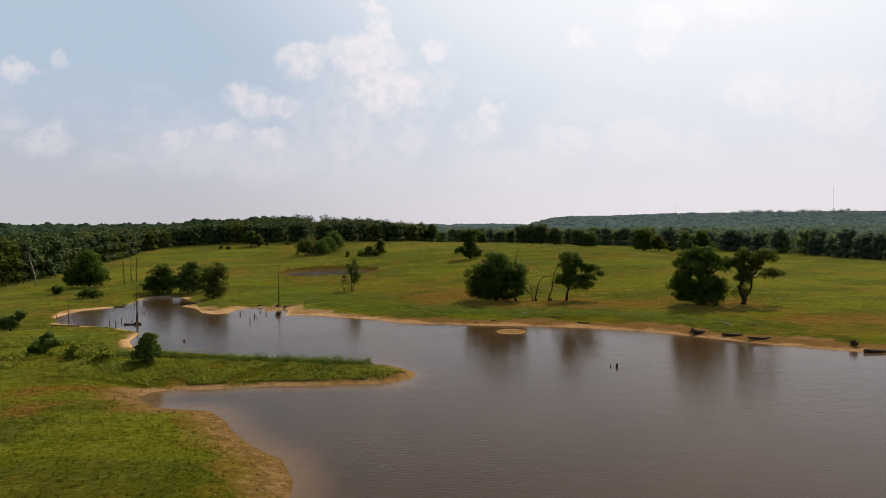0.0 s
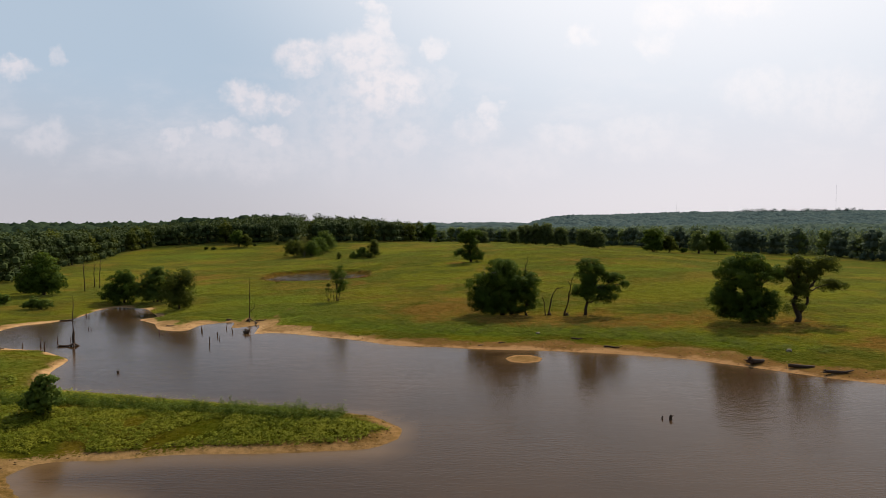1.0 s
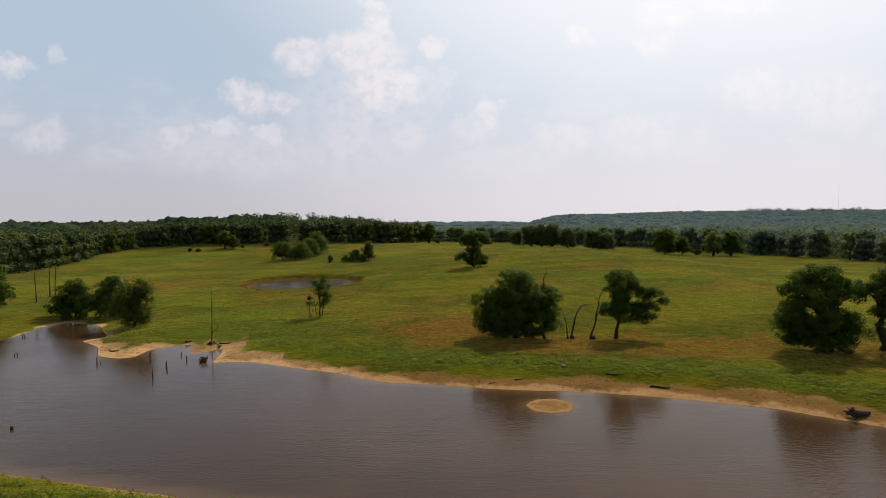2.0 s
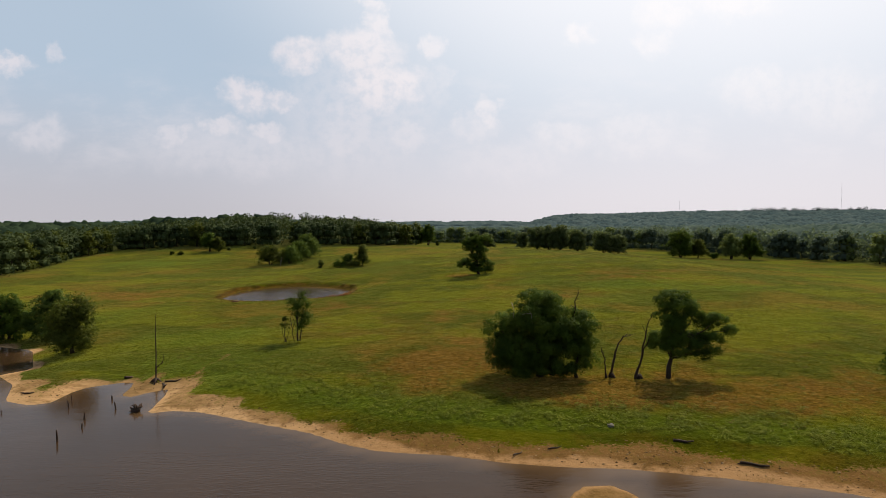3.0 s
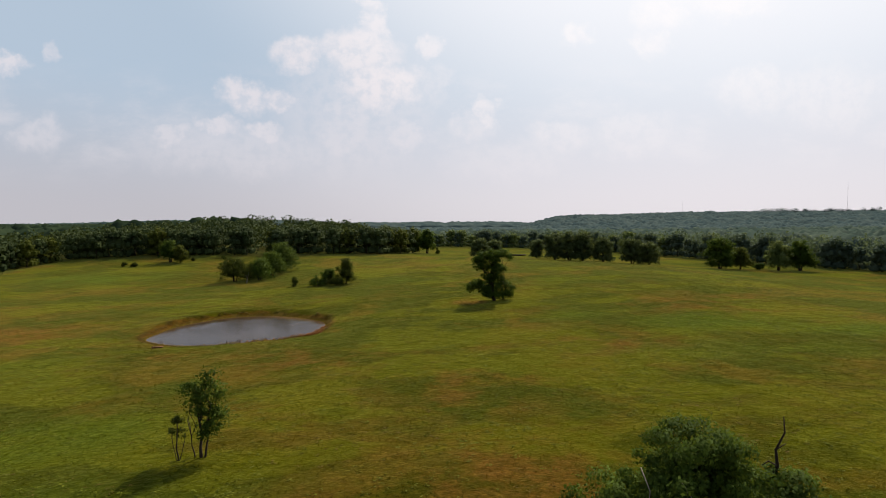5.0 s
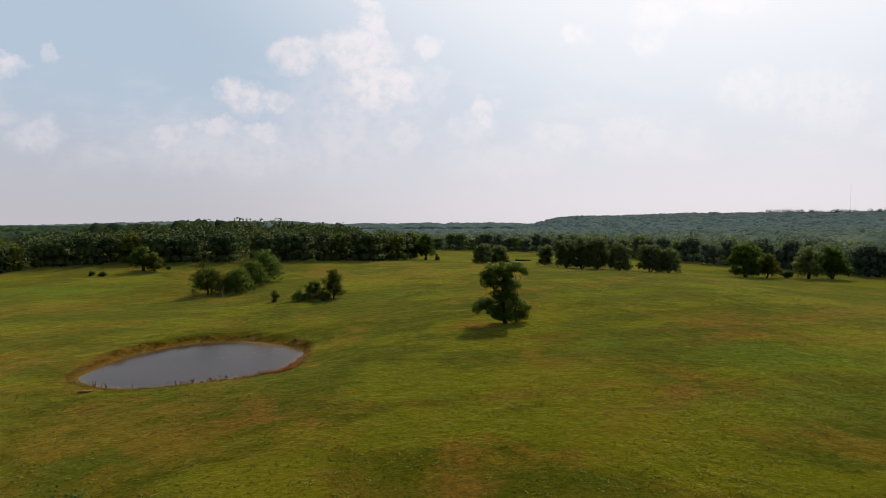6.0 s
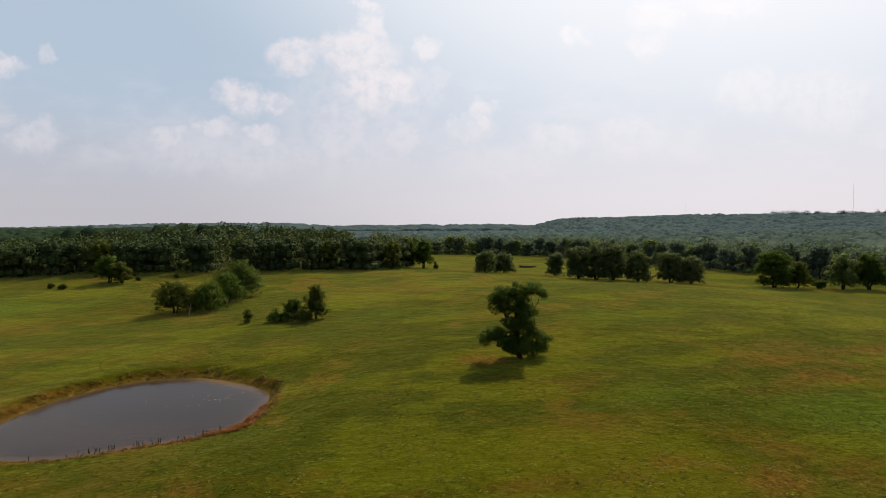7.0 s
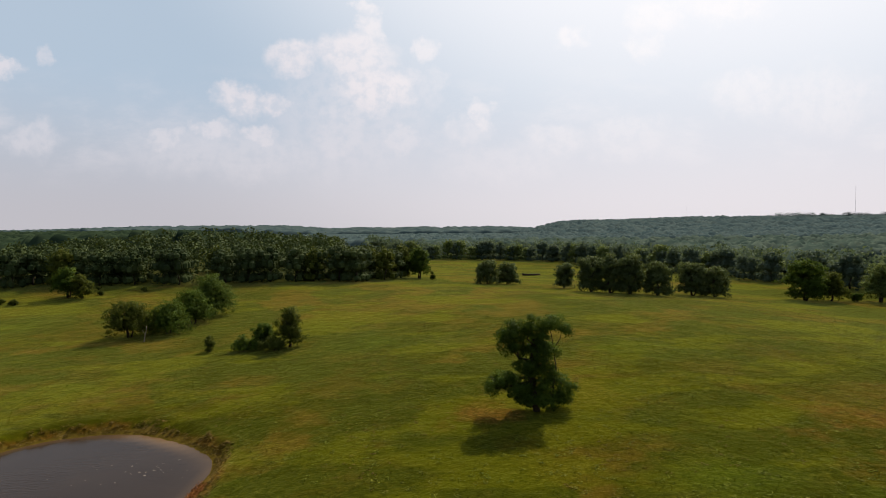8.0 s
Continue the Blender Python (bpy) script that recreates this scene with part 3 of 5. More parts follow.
def land(x, y):
    """Height of the ground, and its distances to lake and pond."""
    lake, pond = gap_to(x, y, LAKE), gap_to(x, y, POND)
    rise = 2 + sum(h * np.exp(-((x - a) ** 2 + (y - b) ** 2) / (2 * 62 ** 2)) for a, b, h in SWELLS)
    rise = 0.8 + np.logaddexp(0, (rise - 0.8) * 2) / 2
    rise = rise + 0.10 * ripple(x, y, 22, 3) + 0.05 * ripple(x, y, 6, 4)
    rise = rise - 0.36 * np.exp(-((x - 17) / 17) ** 2 - ((y - 112) / 9) ** 2)
    z = rise * (1 - np.exp(-np.maximum(lake, 0) / 7))
    z = np.where(lake < 0, np.maximum(0.16 * lake, -1.5), z)
    # the pond's hollow and its low dam
    bowl = step(9, 0.6, pond)
    bank = (0.2 + 0.75 * step(186, 200, y)) * step(0.5, 1.9, pond + 0.35 * ripple(x, y, 5, 23))
    z = z * (1 - bowl) + bowl * (POND_LEVEL + 0.14 * np.clip(pond, -8, 1.0) + bank)
    # wooded hills: one behind the valley, one across the whole distance
    hill = (19.5 * step(110, 205, x) + 4 * step(230, 420, x)) * step(1330, 1160, y)
    z = z + hill * np.exp(-(np.minimum(y - 1040, 0) / 210) ** 2) * step(500, 700, y)
    z = z + 9.5 * np.exp(-(np.minimum(y - 1600, 0) / 240) ** 2) * step(900, 1200, y) * step(330, 130, x) * step(-1000, -700, x) * (1 - 0.2 * step(-190, -330, x))
    z = z + 9 * np.exp(-(np.minimum(y - 1040, 0) / 210) ** 2) * step(500, 700, y) * step(-250, -420, x)
    z = z + 5 * step(330, 430, y) * step(-15, -60, x) * step(700, 600, y)
    far_left = step(-150, -420, x) * step(700, 250, y)
    return z + 6 * far_left, lake, pond


def height_at(x, y):
    return float(land(np.array([float(x)]), np.array([float(y)]))[0][0])


def sand_width(x, y):
    w = 2.0 + 0.35 * ripple(x, y, 17, 8) + 0.5 * ripple(x, y, 5, 9) + 1.0 * step(-18, -25, x) + 0.8 * step(0, 8, x)
    near = (y < 57.2) & (x > -40)
    w = np.where(near, 3.5 + 1.0 * ripple(x, y, 9, 5) + 0.5 * ripple(x, y, 4, 10), w)
    middle = 65.0 - 0.27 * (x + 4)
    on_spit = (y >= 57.2) & (y < 79) & (x < 0)
    w = np.where(on_spit, np.where(y < middle, 1.2, 0.15) + 0.6 * step(-10, -5, x), w)
    inlet = (x < -36) & (y >= 79)
    w = np.where(inlet, 0.5 + 1.4 * ripple(x, y, 12, 6), w)
    for cx, cy, r, more in ((-46, 114, 7, 3.2), (-33.5, 115, 6, 1.2), (-71, 114, 7, 2.5), (-43, 80, 7, 1.6), (-58, 124, 5, 2.5)):
        w = np.maximum(w, more * step(r * 1.4, r * 0.6, np.hypot(x - cx, y - cy)))
    return w


def wear(x, y, lake, pond):
    """How dry and how lush the grass is."""
    dry = np.zeros_like(x)
    for cx, cy, rx, ry, s in ((0, 120, 12, 12, 1.0), (15, 110, 17, 8, 0.95), (30, 108, 15, 8, 0.85), (47, 101, 12, 7, 0.8), (3.5, 131, 7, 7, 0.7), (0, 153, 9, 8, 0.55),
                              (44, 196, 12, 8, 0.6), (54, 206, 9, 5, 0.6), (-80, 188, 16, 9, 0.6), (-33, 55.4, 5, 1.2, 1.0), (-39, 52.5, 1.9, 3.2, 1.0), (-35, 47, 1.6, 3.0, 0.9), (-52, 66, 8, 4, 0.7), (60, 88, 14, 6, 0.8), (-20, 168, 14, 7, 0.5), (2, 206, 5, 4, 0.7), (20, 170, 12, 6, 0.45), (-45, 172, 10, 4, 0.5)):
        dry = np.maximum(dry, s * np.exp(-((x - cx) / rx) ** 2 - ((y - cy) / ry) ** 2))
    dry = np.maximum(dry, 0.95 * step(2.6, 0.6, pond) * (pond > -1))
    lush = np.zeros_like(x)
    for cx, cy, rx, ry, s in ((40, 183, 16, 9, 0.8), (-32, 122, 18, 15, 0.65), (-62, 160, 20, 16, 0.6), (22, 228, 16, 10, 0.55), (60, 176, 20, 7, 0.6), (21, 190, 8, 6, 0.6), (-108, 266, 26, 14, 0.8), (-13, 242, 14, 9, 0.6), (-20, 198, 7, 8, 0.5), (-45, 82, 20, 12, 0.7), (-40, 140, 14, 12, 0.7), (45, 165, 25, 9, 0.5), (-12, 110, 16, 6, 0.6), (-60, 225, 16, 8, 0.5)):
        lush = np.maximum(lush, s * np.exp(-((x - cx) / rx) ** 2 - ((y - cy) / ry) ** 2))
    band = step(3.5, 5.5, lake) * step(13, 8, lake) * (y > 88) * (x > -30) * (x < 46)
    return dry * (1 - 0.8 * band), np.maximum(lush, 0.8 * band)


def spaced(lo, hi, fine, far_lo, far_hi, grow):
    mid = list(np.arange(lo, hi + fine / 2, fine))
    for sign, end, rows in ((1, far_hi, []), (-1, far_lo, [])):
        at, gap = (mid[-1] if sign > 0 else mid[0]), fine
        while (at < end) if sign > 0 else (at > end):
            gap *= grow
            at += sign * gap
            rows.append(at)
        mid = mid + rows if sign > 0 else rows[::-1] + mid
    return np.array(mid)


def grid_mesh(name, xs, ys, z, mat, keep=None):
    nx, ny = len(xs), len(ys)
    gx, gy = np.meshgrid(xs, ys)
    i = np.arange(nx * ny).reshape(ny, nx)
    quads = np.stack([i[:-1, :-1], i[:-1, 1:], i[1:, 1:], i[1:, :-1]], -1).reshape(-1, 4)
    if keep is not None:
        quads = quads[keep.ravel()[quads].any(1)]
    me = bpy.data.meshes.new(name)
    me.vertices.add(nx * ny)
    me.vertices.foreach_set("co", np.stack([gx.ravel(), gy.ravel(), z.ravel()], 1).astype(np.float32).ravel())
    me.loops.add(quads.size)
    me.loops.foreach_set("vertex_index", quads.astype(np.int32).ravel())
    me.polygons.add(len(quads))
    me.polygons.foreach_set("loop_start", np.arange(0, quads.size, 4, dtype=np.int32))
    me.polygons.foreach_set("use_smooth", np.ones(len(quads), bool))
    me.update(calc_edges=True)
    me.materials.append(mat)
    return me


def layer(me, name, values):
    me.attributes.new(name, "FLOAT", "POINT").data.foreach_set("value", np.asarray(values, np.float32).ravel())


def build_ground():
    xs, ys = spaced(-80, 62, 0.85, -3200, 3200, 1.1), spaced(32, 205, 0.85, -900, 3300, 1.075)
    gx, gy = np.meshgrid(xs, ys)
    z, lake, pond = land(gx, gy)
    me = grid_mesh("ground", xs, ys, z, GROUND)
    w = sand_width(gx, gy)
    soft = np.where(gy < 57, 3.4, 1.7)
    sand = step(soft, -soft, lake - w) * (gy < 160)
    sand = np.maximum(sand, step(0.9, 0.3, pond))
    trail = gap_to(gx, gy, [(-28.9, 113.5), (-30.9, 121.2), (-29.3, 129), (-30.6, 121.2)])
    sand = np.maximum(sand, 0.5 * step(0.6, 0.15, trail))
    layer(me, "sand", sand)
    layer(me, "off_water", np.clip(lake, -1, 12))
    layer(me, "mud", np.maximum(0.6 * step(8, 3, np.hypot(gx + 37, gy - 117)), np.maximum(0.65 * (gy > 56) * (gy < 78) * (gx < 0), np.maximum(step(1, -2, gy - 57) * step(-2, 1, gx + 40), step(3, 1, pond)))))
    dry, lush = wear(gx, gy, lake, pond)
    layer(me, "dry", dry)
    layer(me, "lush", lush)
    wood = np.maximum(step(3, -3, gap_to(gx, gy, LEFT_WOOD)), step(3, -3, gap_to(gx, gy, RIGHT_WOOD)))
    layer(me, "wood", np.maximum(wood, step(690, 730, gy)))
    tagged(new("ground", me), "rolling green pasture with sandy lake shore", "ground", kind="structure")
    xs, ys = np.arange(-80, 145, 1.5), np.arange(-115, 145, 1.5)
    gx, gy = np.meshgrid(xs, ys)
    lake = gap_to(gx, gy, LAKE)
    me = grid_mesh("water", xs, ys, np.zeros_like(gx), WATER, lake < 1.0)
    bar = np.hypot(gx - 9.3, gy - 89.2)
    layer(me, "shallow", np.maximum(0.7 * step(-3.5, 0, lake) * (gy < 60), np.maximum(0.5 * step(-2.0, 0, lake), 0.55 * step(3.6, 1.5, bar))))
    tagged(new("water", me), "silty brown lake with light wind ripples", "lake", kind="structure")
    xs, ys = np.arange(-57, -20, 1.0), np.arange(177, 215, 1.0)
    gx, gy = np.meshgrid(xs, ys)
    pond = gap_to(gx, gy, POND)
    me = grid_mesh("pond_water", xs, ys, np.full_like(gx, POND_LEVEL), POND_WATER, pond < 1.0)
    layer(me, "shallow", np.maximum(0.35 * step(-1.5, 0, pond), step(-2.4, -0.4, pond) * np.exp(-((gx + 35) / 6) ** 2) * (gy > 200)))
    tagged(new("pond_water", me), "calm grey stock pond in the pasture", "pond", kind="structure")


build_ground()


def sand_ring(cx, cy, rx, ry):
    """A low bar that just breaks the water: a wet brown middle with a paler worn rim of sand."""
    turns, across = 72, 14
    verts, faces, mud, off = [], [], [], []
    for i in range(turns):
        a = 2 * math.pi * i / turns
        edge = 1.14 + 0.05 * math.sin(2 * a + 1) + 0.035 * math.sin(7 * a) + 0.02 * math.sin(13 * a)
        for k in range(across):
            t = k / (across - 1)
            rim = math.exp(-((t - 0.84) / 0.1) ** 2)
            z = 0.018 + 0.012 * math.sin(5 * a + 9 * t) + 0.035 * rim
            verts.append((cx + rx * edge * t * math.cos(a), cy + ry * edge * t * math.sin(a), z if k < across - 1 else -0.12))
            mud.append(0.6 - 0.4 * rim)
            off.append(1.3 - 0.6 * rim)
    for i in range(turns):
        for k in range(across - 1):
            a, b = i * across + k, ((i + 1) % turns) * across + k
            faces.append((a, a + 1, b + 1, b))
    me = mesh_of("sand_bar", verts, faces, GROUND, True)
    layer(me, "sand", np.ones(len(verts)))
    layer(me, "mud", mud)
    layer(me, "off_water", off)
    tagged(new("sand_bar", me), "low bar of wet sand breaking the lake", "sand", kind="structure")


sand_ring(9.5, 89.0, 2.0, 2.1)

# ---------- single trees of the pasture ----------
tree(9.8, 114.6, [(-0.9, 0, 6.1, 3.3, 3.2, 3.3), (-4.7, 0.2, 4.8, 1.8, 2.0, 1.9), (-4.7, -0.4, 2.9, 1.9, 2.0, 1.7), (3.9, 0.2, 5.0, 2.1, 2.3, 2.2), (3.6, -0.6, 2.9, 2.0, 1.8, 1.6),
                  (-0.9, -1.2, 2.7, 3.3, 2.6, 2.0), (0.2, 1.2, 7.3, 2.3, 2.2, 1.9), (-0.4, 2.0, 4.2, 4.2, 2.4, 2.8), (1.4, -1.6, 4.4, 2.0, 1.4, 1.9), (-1.4, -0.8, 1.3, 3.6, 2.2, 1.1), (2.3, -0.4, 3.7, 2.2, 1.8, 2.0), (3.8, 0, 1.6, 1.6, 1.5, 1.1), (-4.0, 0, 1.5, 1.6, 1.5, 1.1), (0.9, -1.4, 1.0, 2.4, 1.4, 0.9), (-2.4, -1.2, 1.0, 2.0, 1.4, 0.9)],
     [(-0.6, 0, -1.0, 0, 6.0, 0.42), (0.7, 0.4, 2.0, 0.4, 5.6, 0.34), (3.4, -0.3, 3.7, -0.2, 4.8, 0.22), (-2.0, 0.2, -4.2, 0.2, 4.6, 0.28)],
     80000, 0.18, 11, "broad dark green oak clump, crowns down to the grass", name="oak_tree")
tree(22.7, 113.2, [(0.9, 0, 7.9, 1.9, 1.7, 1.3), (0.1, 0, 6.0, 1.5, 1.5, 1.4), (-0.2, 0, 3.7, 1.8, 1.6, 1.2), (4.8, 0.3, 6.0, 1.6, 1.4, 1.0), (3.0, -0.2, 3.0, 2.0, 1.5, 1.0), (2.8, 0.4, 6.9, 1.3, 1.2, 0.9), (4.4, 0.2, 4.4, 1.5, 1.2, 0.8), (0.4, 0, 5.0, 1.4, 1.3, 2.2), (2.0, 0, 4.1, 1.2, 1.2, 0.7), (6.0, 0.2, 5.0, 0.9, 0.9, 0.6)],
     [(0, 0, 0.7, 0, 6.6, 0.27)], 30000, 0.18, 12, "leaning dark green oak with open, uneven crown", name="oak_tree")
tree(44.4, 104.0, [(-0.2, 0, 6.0, 3.8, 3.6, 3.3), (-3.3, 0, 3.4, 2.2, 2.2, 2.1), (2.9, -0.2, 2.9, 1.9, 2.0, 1.7), (-2.4, 0.2, 7.6, 1.9, 1.9, 1.7), (2.4, 0.2, 8.3, 1.8, 1.8, 1.6), (4.0, 0, 7.0, 1.4, 1.5, 1.4), (0, -1.4, 2.9, 2.8, 2.0, 1.8), (0, 0, 9.0, 1.6, 1.5, 1.3), (-2.3, 0, 2.0, 2.1, 1.9, 1.5), (1.7, 0, 1.8, 2.1, 1.9, 1.4), (0, 0.6, 1.5, 2.6, 2.0, 1.2), (0, -1.9, 1.1, 2.7, 1.4, 1.0), (-2.5, -0.5, 1.2, 1.9, 1.6, 1.1), (2.2, -0.5, 1.1, 1.8, 1.6, 1.0)],
     [(0, 0, 0, 0, 6.6, 0.5), (0.5, 0.3, 2.0, 0.2, 6.0, 0.3)], 42000, 0.23, 13, "large round oak, dark green leaves to the ground", name="oak_tree")
tree(51.8, 103.6, [(0.3, 0, 2.3, 1.7, 1.5, 0.9), (0.2, 0, 4.7, 1.5, 1.4, 1.5), (-0.9, 0, 7.3, 1.6, 1.4, 1.0), (0, 0, 9.0, 0.9, 0.9, 0.8), (3.6, 0, 8.3, 2.1, 1.7, 1.2), (2.1, 0, 6.8, 1.4, 1.3, 1.1), (5.4, 0.2, 5.3, 2.0, 1.4, 0.7), (-2.2, 0, 7.4, 0.9, 0.9, 0.6), (0.4, 0, 5.4, 1.1, 1.1, 3.0), (1.6, 0, 7.6, 1.6, 1.2, 1.2)],
     [(0, 0, 0.4, 0, 7.0, 0.42), (0.3, 0, 3.2, 0, 7.6, 0.26)], 14000, 0.23, 14, "ragged oak with bare trunk and spreading upper limbs", leaf=DULL_LEAF, name="oak_tree")
tree(7.5, 206.6, [(-3.0, 0, 8.3, 1.4, 1.4, 1.3), (-0.7, 0, 9.2, 1.5, 1.4, 1.1), (1.2, 0, 9.3, 1.4, 1.3, 1.0), (2.7, 0.1, 8.8, 1.1, 1.0, 0.7), (-2.8, 0, 6.8, 1.4, 1.4, 1.3), (0.2, 0, 6.4, 1.9, 1.7, 1.7), (-1.0, 0, 4.6, 1.8, 1.7, 1.5),
                  (-4.3, 0, 3.1, 1.5, 1.4, 1.2), (-2.5, -0.3, 2.4, 1.8, 1.6, 1.5), (-5.3, 0, 2.4, 0.8, 0.8, 0.7), (0.4, -0.3, 2.9, 1.6, 1.6, 1.4), (2.3, 0, 2.6, 1.4, 1.4, 1.4), (2.6, 0, 1.5, 1.0, 1.0, 0.9), (-0.4, 0, 7.8, 1.6, 1.4, 1.3), (0.4, 0, 4.6, 1.6, 1.5, 1.3), (-1.6, -0.2, 1.4, 2.0, 1.6, 1.1), (1.0, -0.2, 1.5, 1.5, 1.4, 1.0), (-0.3, -0.8, 0.9, 2.2, 1.4, 0.8)],
     [(0, 0, -0.6, 0, 8.2, 0.36), (1.7, 0.2, 1.5, 0.1, 2.6, 0.2)], 34000, 0.2, 15, "tall lone oak with tiered crown and two trunks", name="oak_tree")
tree(-22.6, 135.0, [(0, 0, 4.9, 1.3, 1.1, 1.2), (-0.8, 0, 6.0, 0.7, 0.7, 0.6), (0.6, 0, 6.4, 0.7, 0.7, 0.7), (1.1, 0.1, 3.5, 0.6, 0.6, 0.6), (0.2, 0, 3.6, 0.8, 0.7, 0.7), (-0.9, 0, 4.6, 0.5, 0.5, 0.5), (1.2, 0, 5.2, 0.5, 0.5, 0.5), (1.2, 0, 2.8, 0.8, 0.7, 0.9), (0.5, 0, 2.4, 0.6, 0.6, 0.7)],
     [(0, 0, -0.2, 0, 5.2, 0.13), (0.25, 0, 0.9, 0, 4.8, 0.09), (-0.5, 0.1, -1.1, 0, 3.2, 0.06)], 3400, 0.2, 16, "slim young tree with forked stem and small crown", name="young_tree", boss=0.5, fuzz=0.5)
tree(-24.3, 134.4, [(0, 0, 3.2, 0.5, 0.5, 0.5), (0.3, 0, 2.2, 0.35, 0.3, 0.5), (-0.3, 0, 2.4, 0.25, 0.25, 0.3)], [(0, 0, 0.1, 0, 3.1, 0.07), (0.15, 0, 0.7, 0, 2.2, 0.04), (0, 0, -0.5, 0, 2.3, 0.035)], 330, 0.2, 17, "thin dying sapling beside the slim tree", leaf=DULL_LEAF, name="sapling", boss=0.3)
tree(-71.0, 143.0, [(0, 0, 3.6, 3.4, 3.0, 2.7), (-2.2, 0, 2.3, 2.2, 2.2, 2.0), (2.2, -0.4, 2.4, 2.2, 2.0, 2.0), (0.6, 0, 5.4, 2.0, 1.9, 1.5), (0, -0.6, 1.2, 3.8, 2.8, 1.4)],
     [(-0.4, 0, -1.5, 0, 4.2, 0.2), (0.3, 0, 0.6, 0, 5.0, 0.22), (0.9, 0, 2.2, 0, 3.8, 0.18)], 11000, 0.3, 18, "bushy dark green willow at the water's edge", leaf=OAK_LEAF, name="willow_bush")
tree(-63.6, 142.8, [(0, 0, 4.0, 3.6, 3.0, 2.8), (-2.0, 0, 3.0, 2.4, 2.2, 2.2), (2.6, -0.2, 2.8, 2.0, 2.0, 1.9), (0.8, 0, 5.9, 2.2, 2.0, 1.5), (0.2, -0.6, 1.3, 3.8, 2.8, 1.5)],
     [(-0.4, 0, -1.2, 0, 4.4, 0.2), (0.3, 0, 0.8, 0, 5.4, 0.22), (0.9, 0, 2.4, 0, 4.2, 0.18)], 11000, 0.3, 19, "bushy bright green willow at the water's edge", leaf=WILLOW_LEAF, name="willow_bush")
tree(-53.6, 132.0, [(0, 0, 3.6, 2.3, 2.1, 2.2), (-1.3, 0, 5.8, 1.3, 1.3, 1.2), (1.0, 0, 6.3, 1.3, 1.3, 1.4), (0, 0, 1.5, 2.1, 2.0, 1.4), (1.9, 0, 5.0, 1.0, 1.0, 0.9), (-1.9, 0, 4.2, 0.9, 0.9, 0.8)],
     [(0, 0, 0, 0, 5.8, 0.26)], 13000, 0.27, 20, "dark shaggy tree on the lake shore", leaf=DULL_LEAF, name="oak_tree", fuzz=0.55)
tree(-94.5, 151.5, [(0, 0, 5.0, 4.0, 3.8, 3.6), (-3.0, 0, 3.6, 2.6, 2.6, 2.6), (3.2, 0, 3.0, 2.6, 2.6, 2.2), (0.6, 0, 8.2, 2.4, 2.3, 1.6), (0, -1.5, 2.6, 3.6, 2.4, 2.0), (0, -0.6, 1.4, 4.6, 3.2, 1.6)],
     [(0, 0, 0, 0, 7.0, 0.4)], 12000, 0.42, 21, "large dark bushy oak beside the inlet", name="oak_tree")
tree(-33.5, 64.0, [(0, 0, 1.9, 1.25, 1.1, 1.25), (0.35, 0, 2.9, 0.8, 0.8, 0.65), (-0.5, 0, 1.1, 1.1, 1.0, 1.0), (0.6, 0.1, 1.0, 0.9, 0.9, 0.9)],
     [(0, 0, 0.2, 0, 2.4, 0.07), (0.1, 0, -0.5, 0, 1.8, 0.05)], 3400, 0.25, 59, "round green bush on the grassy spit", WILLOW_LEAF, "bush", "bush", 0.4)
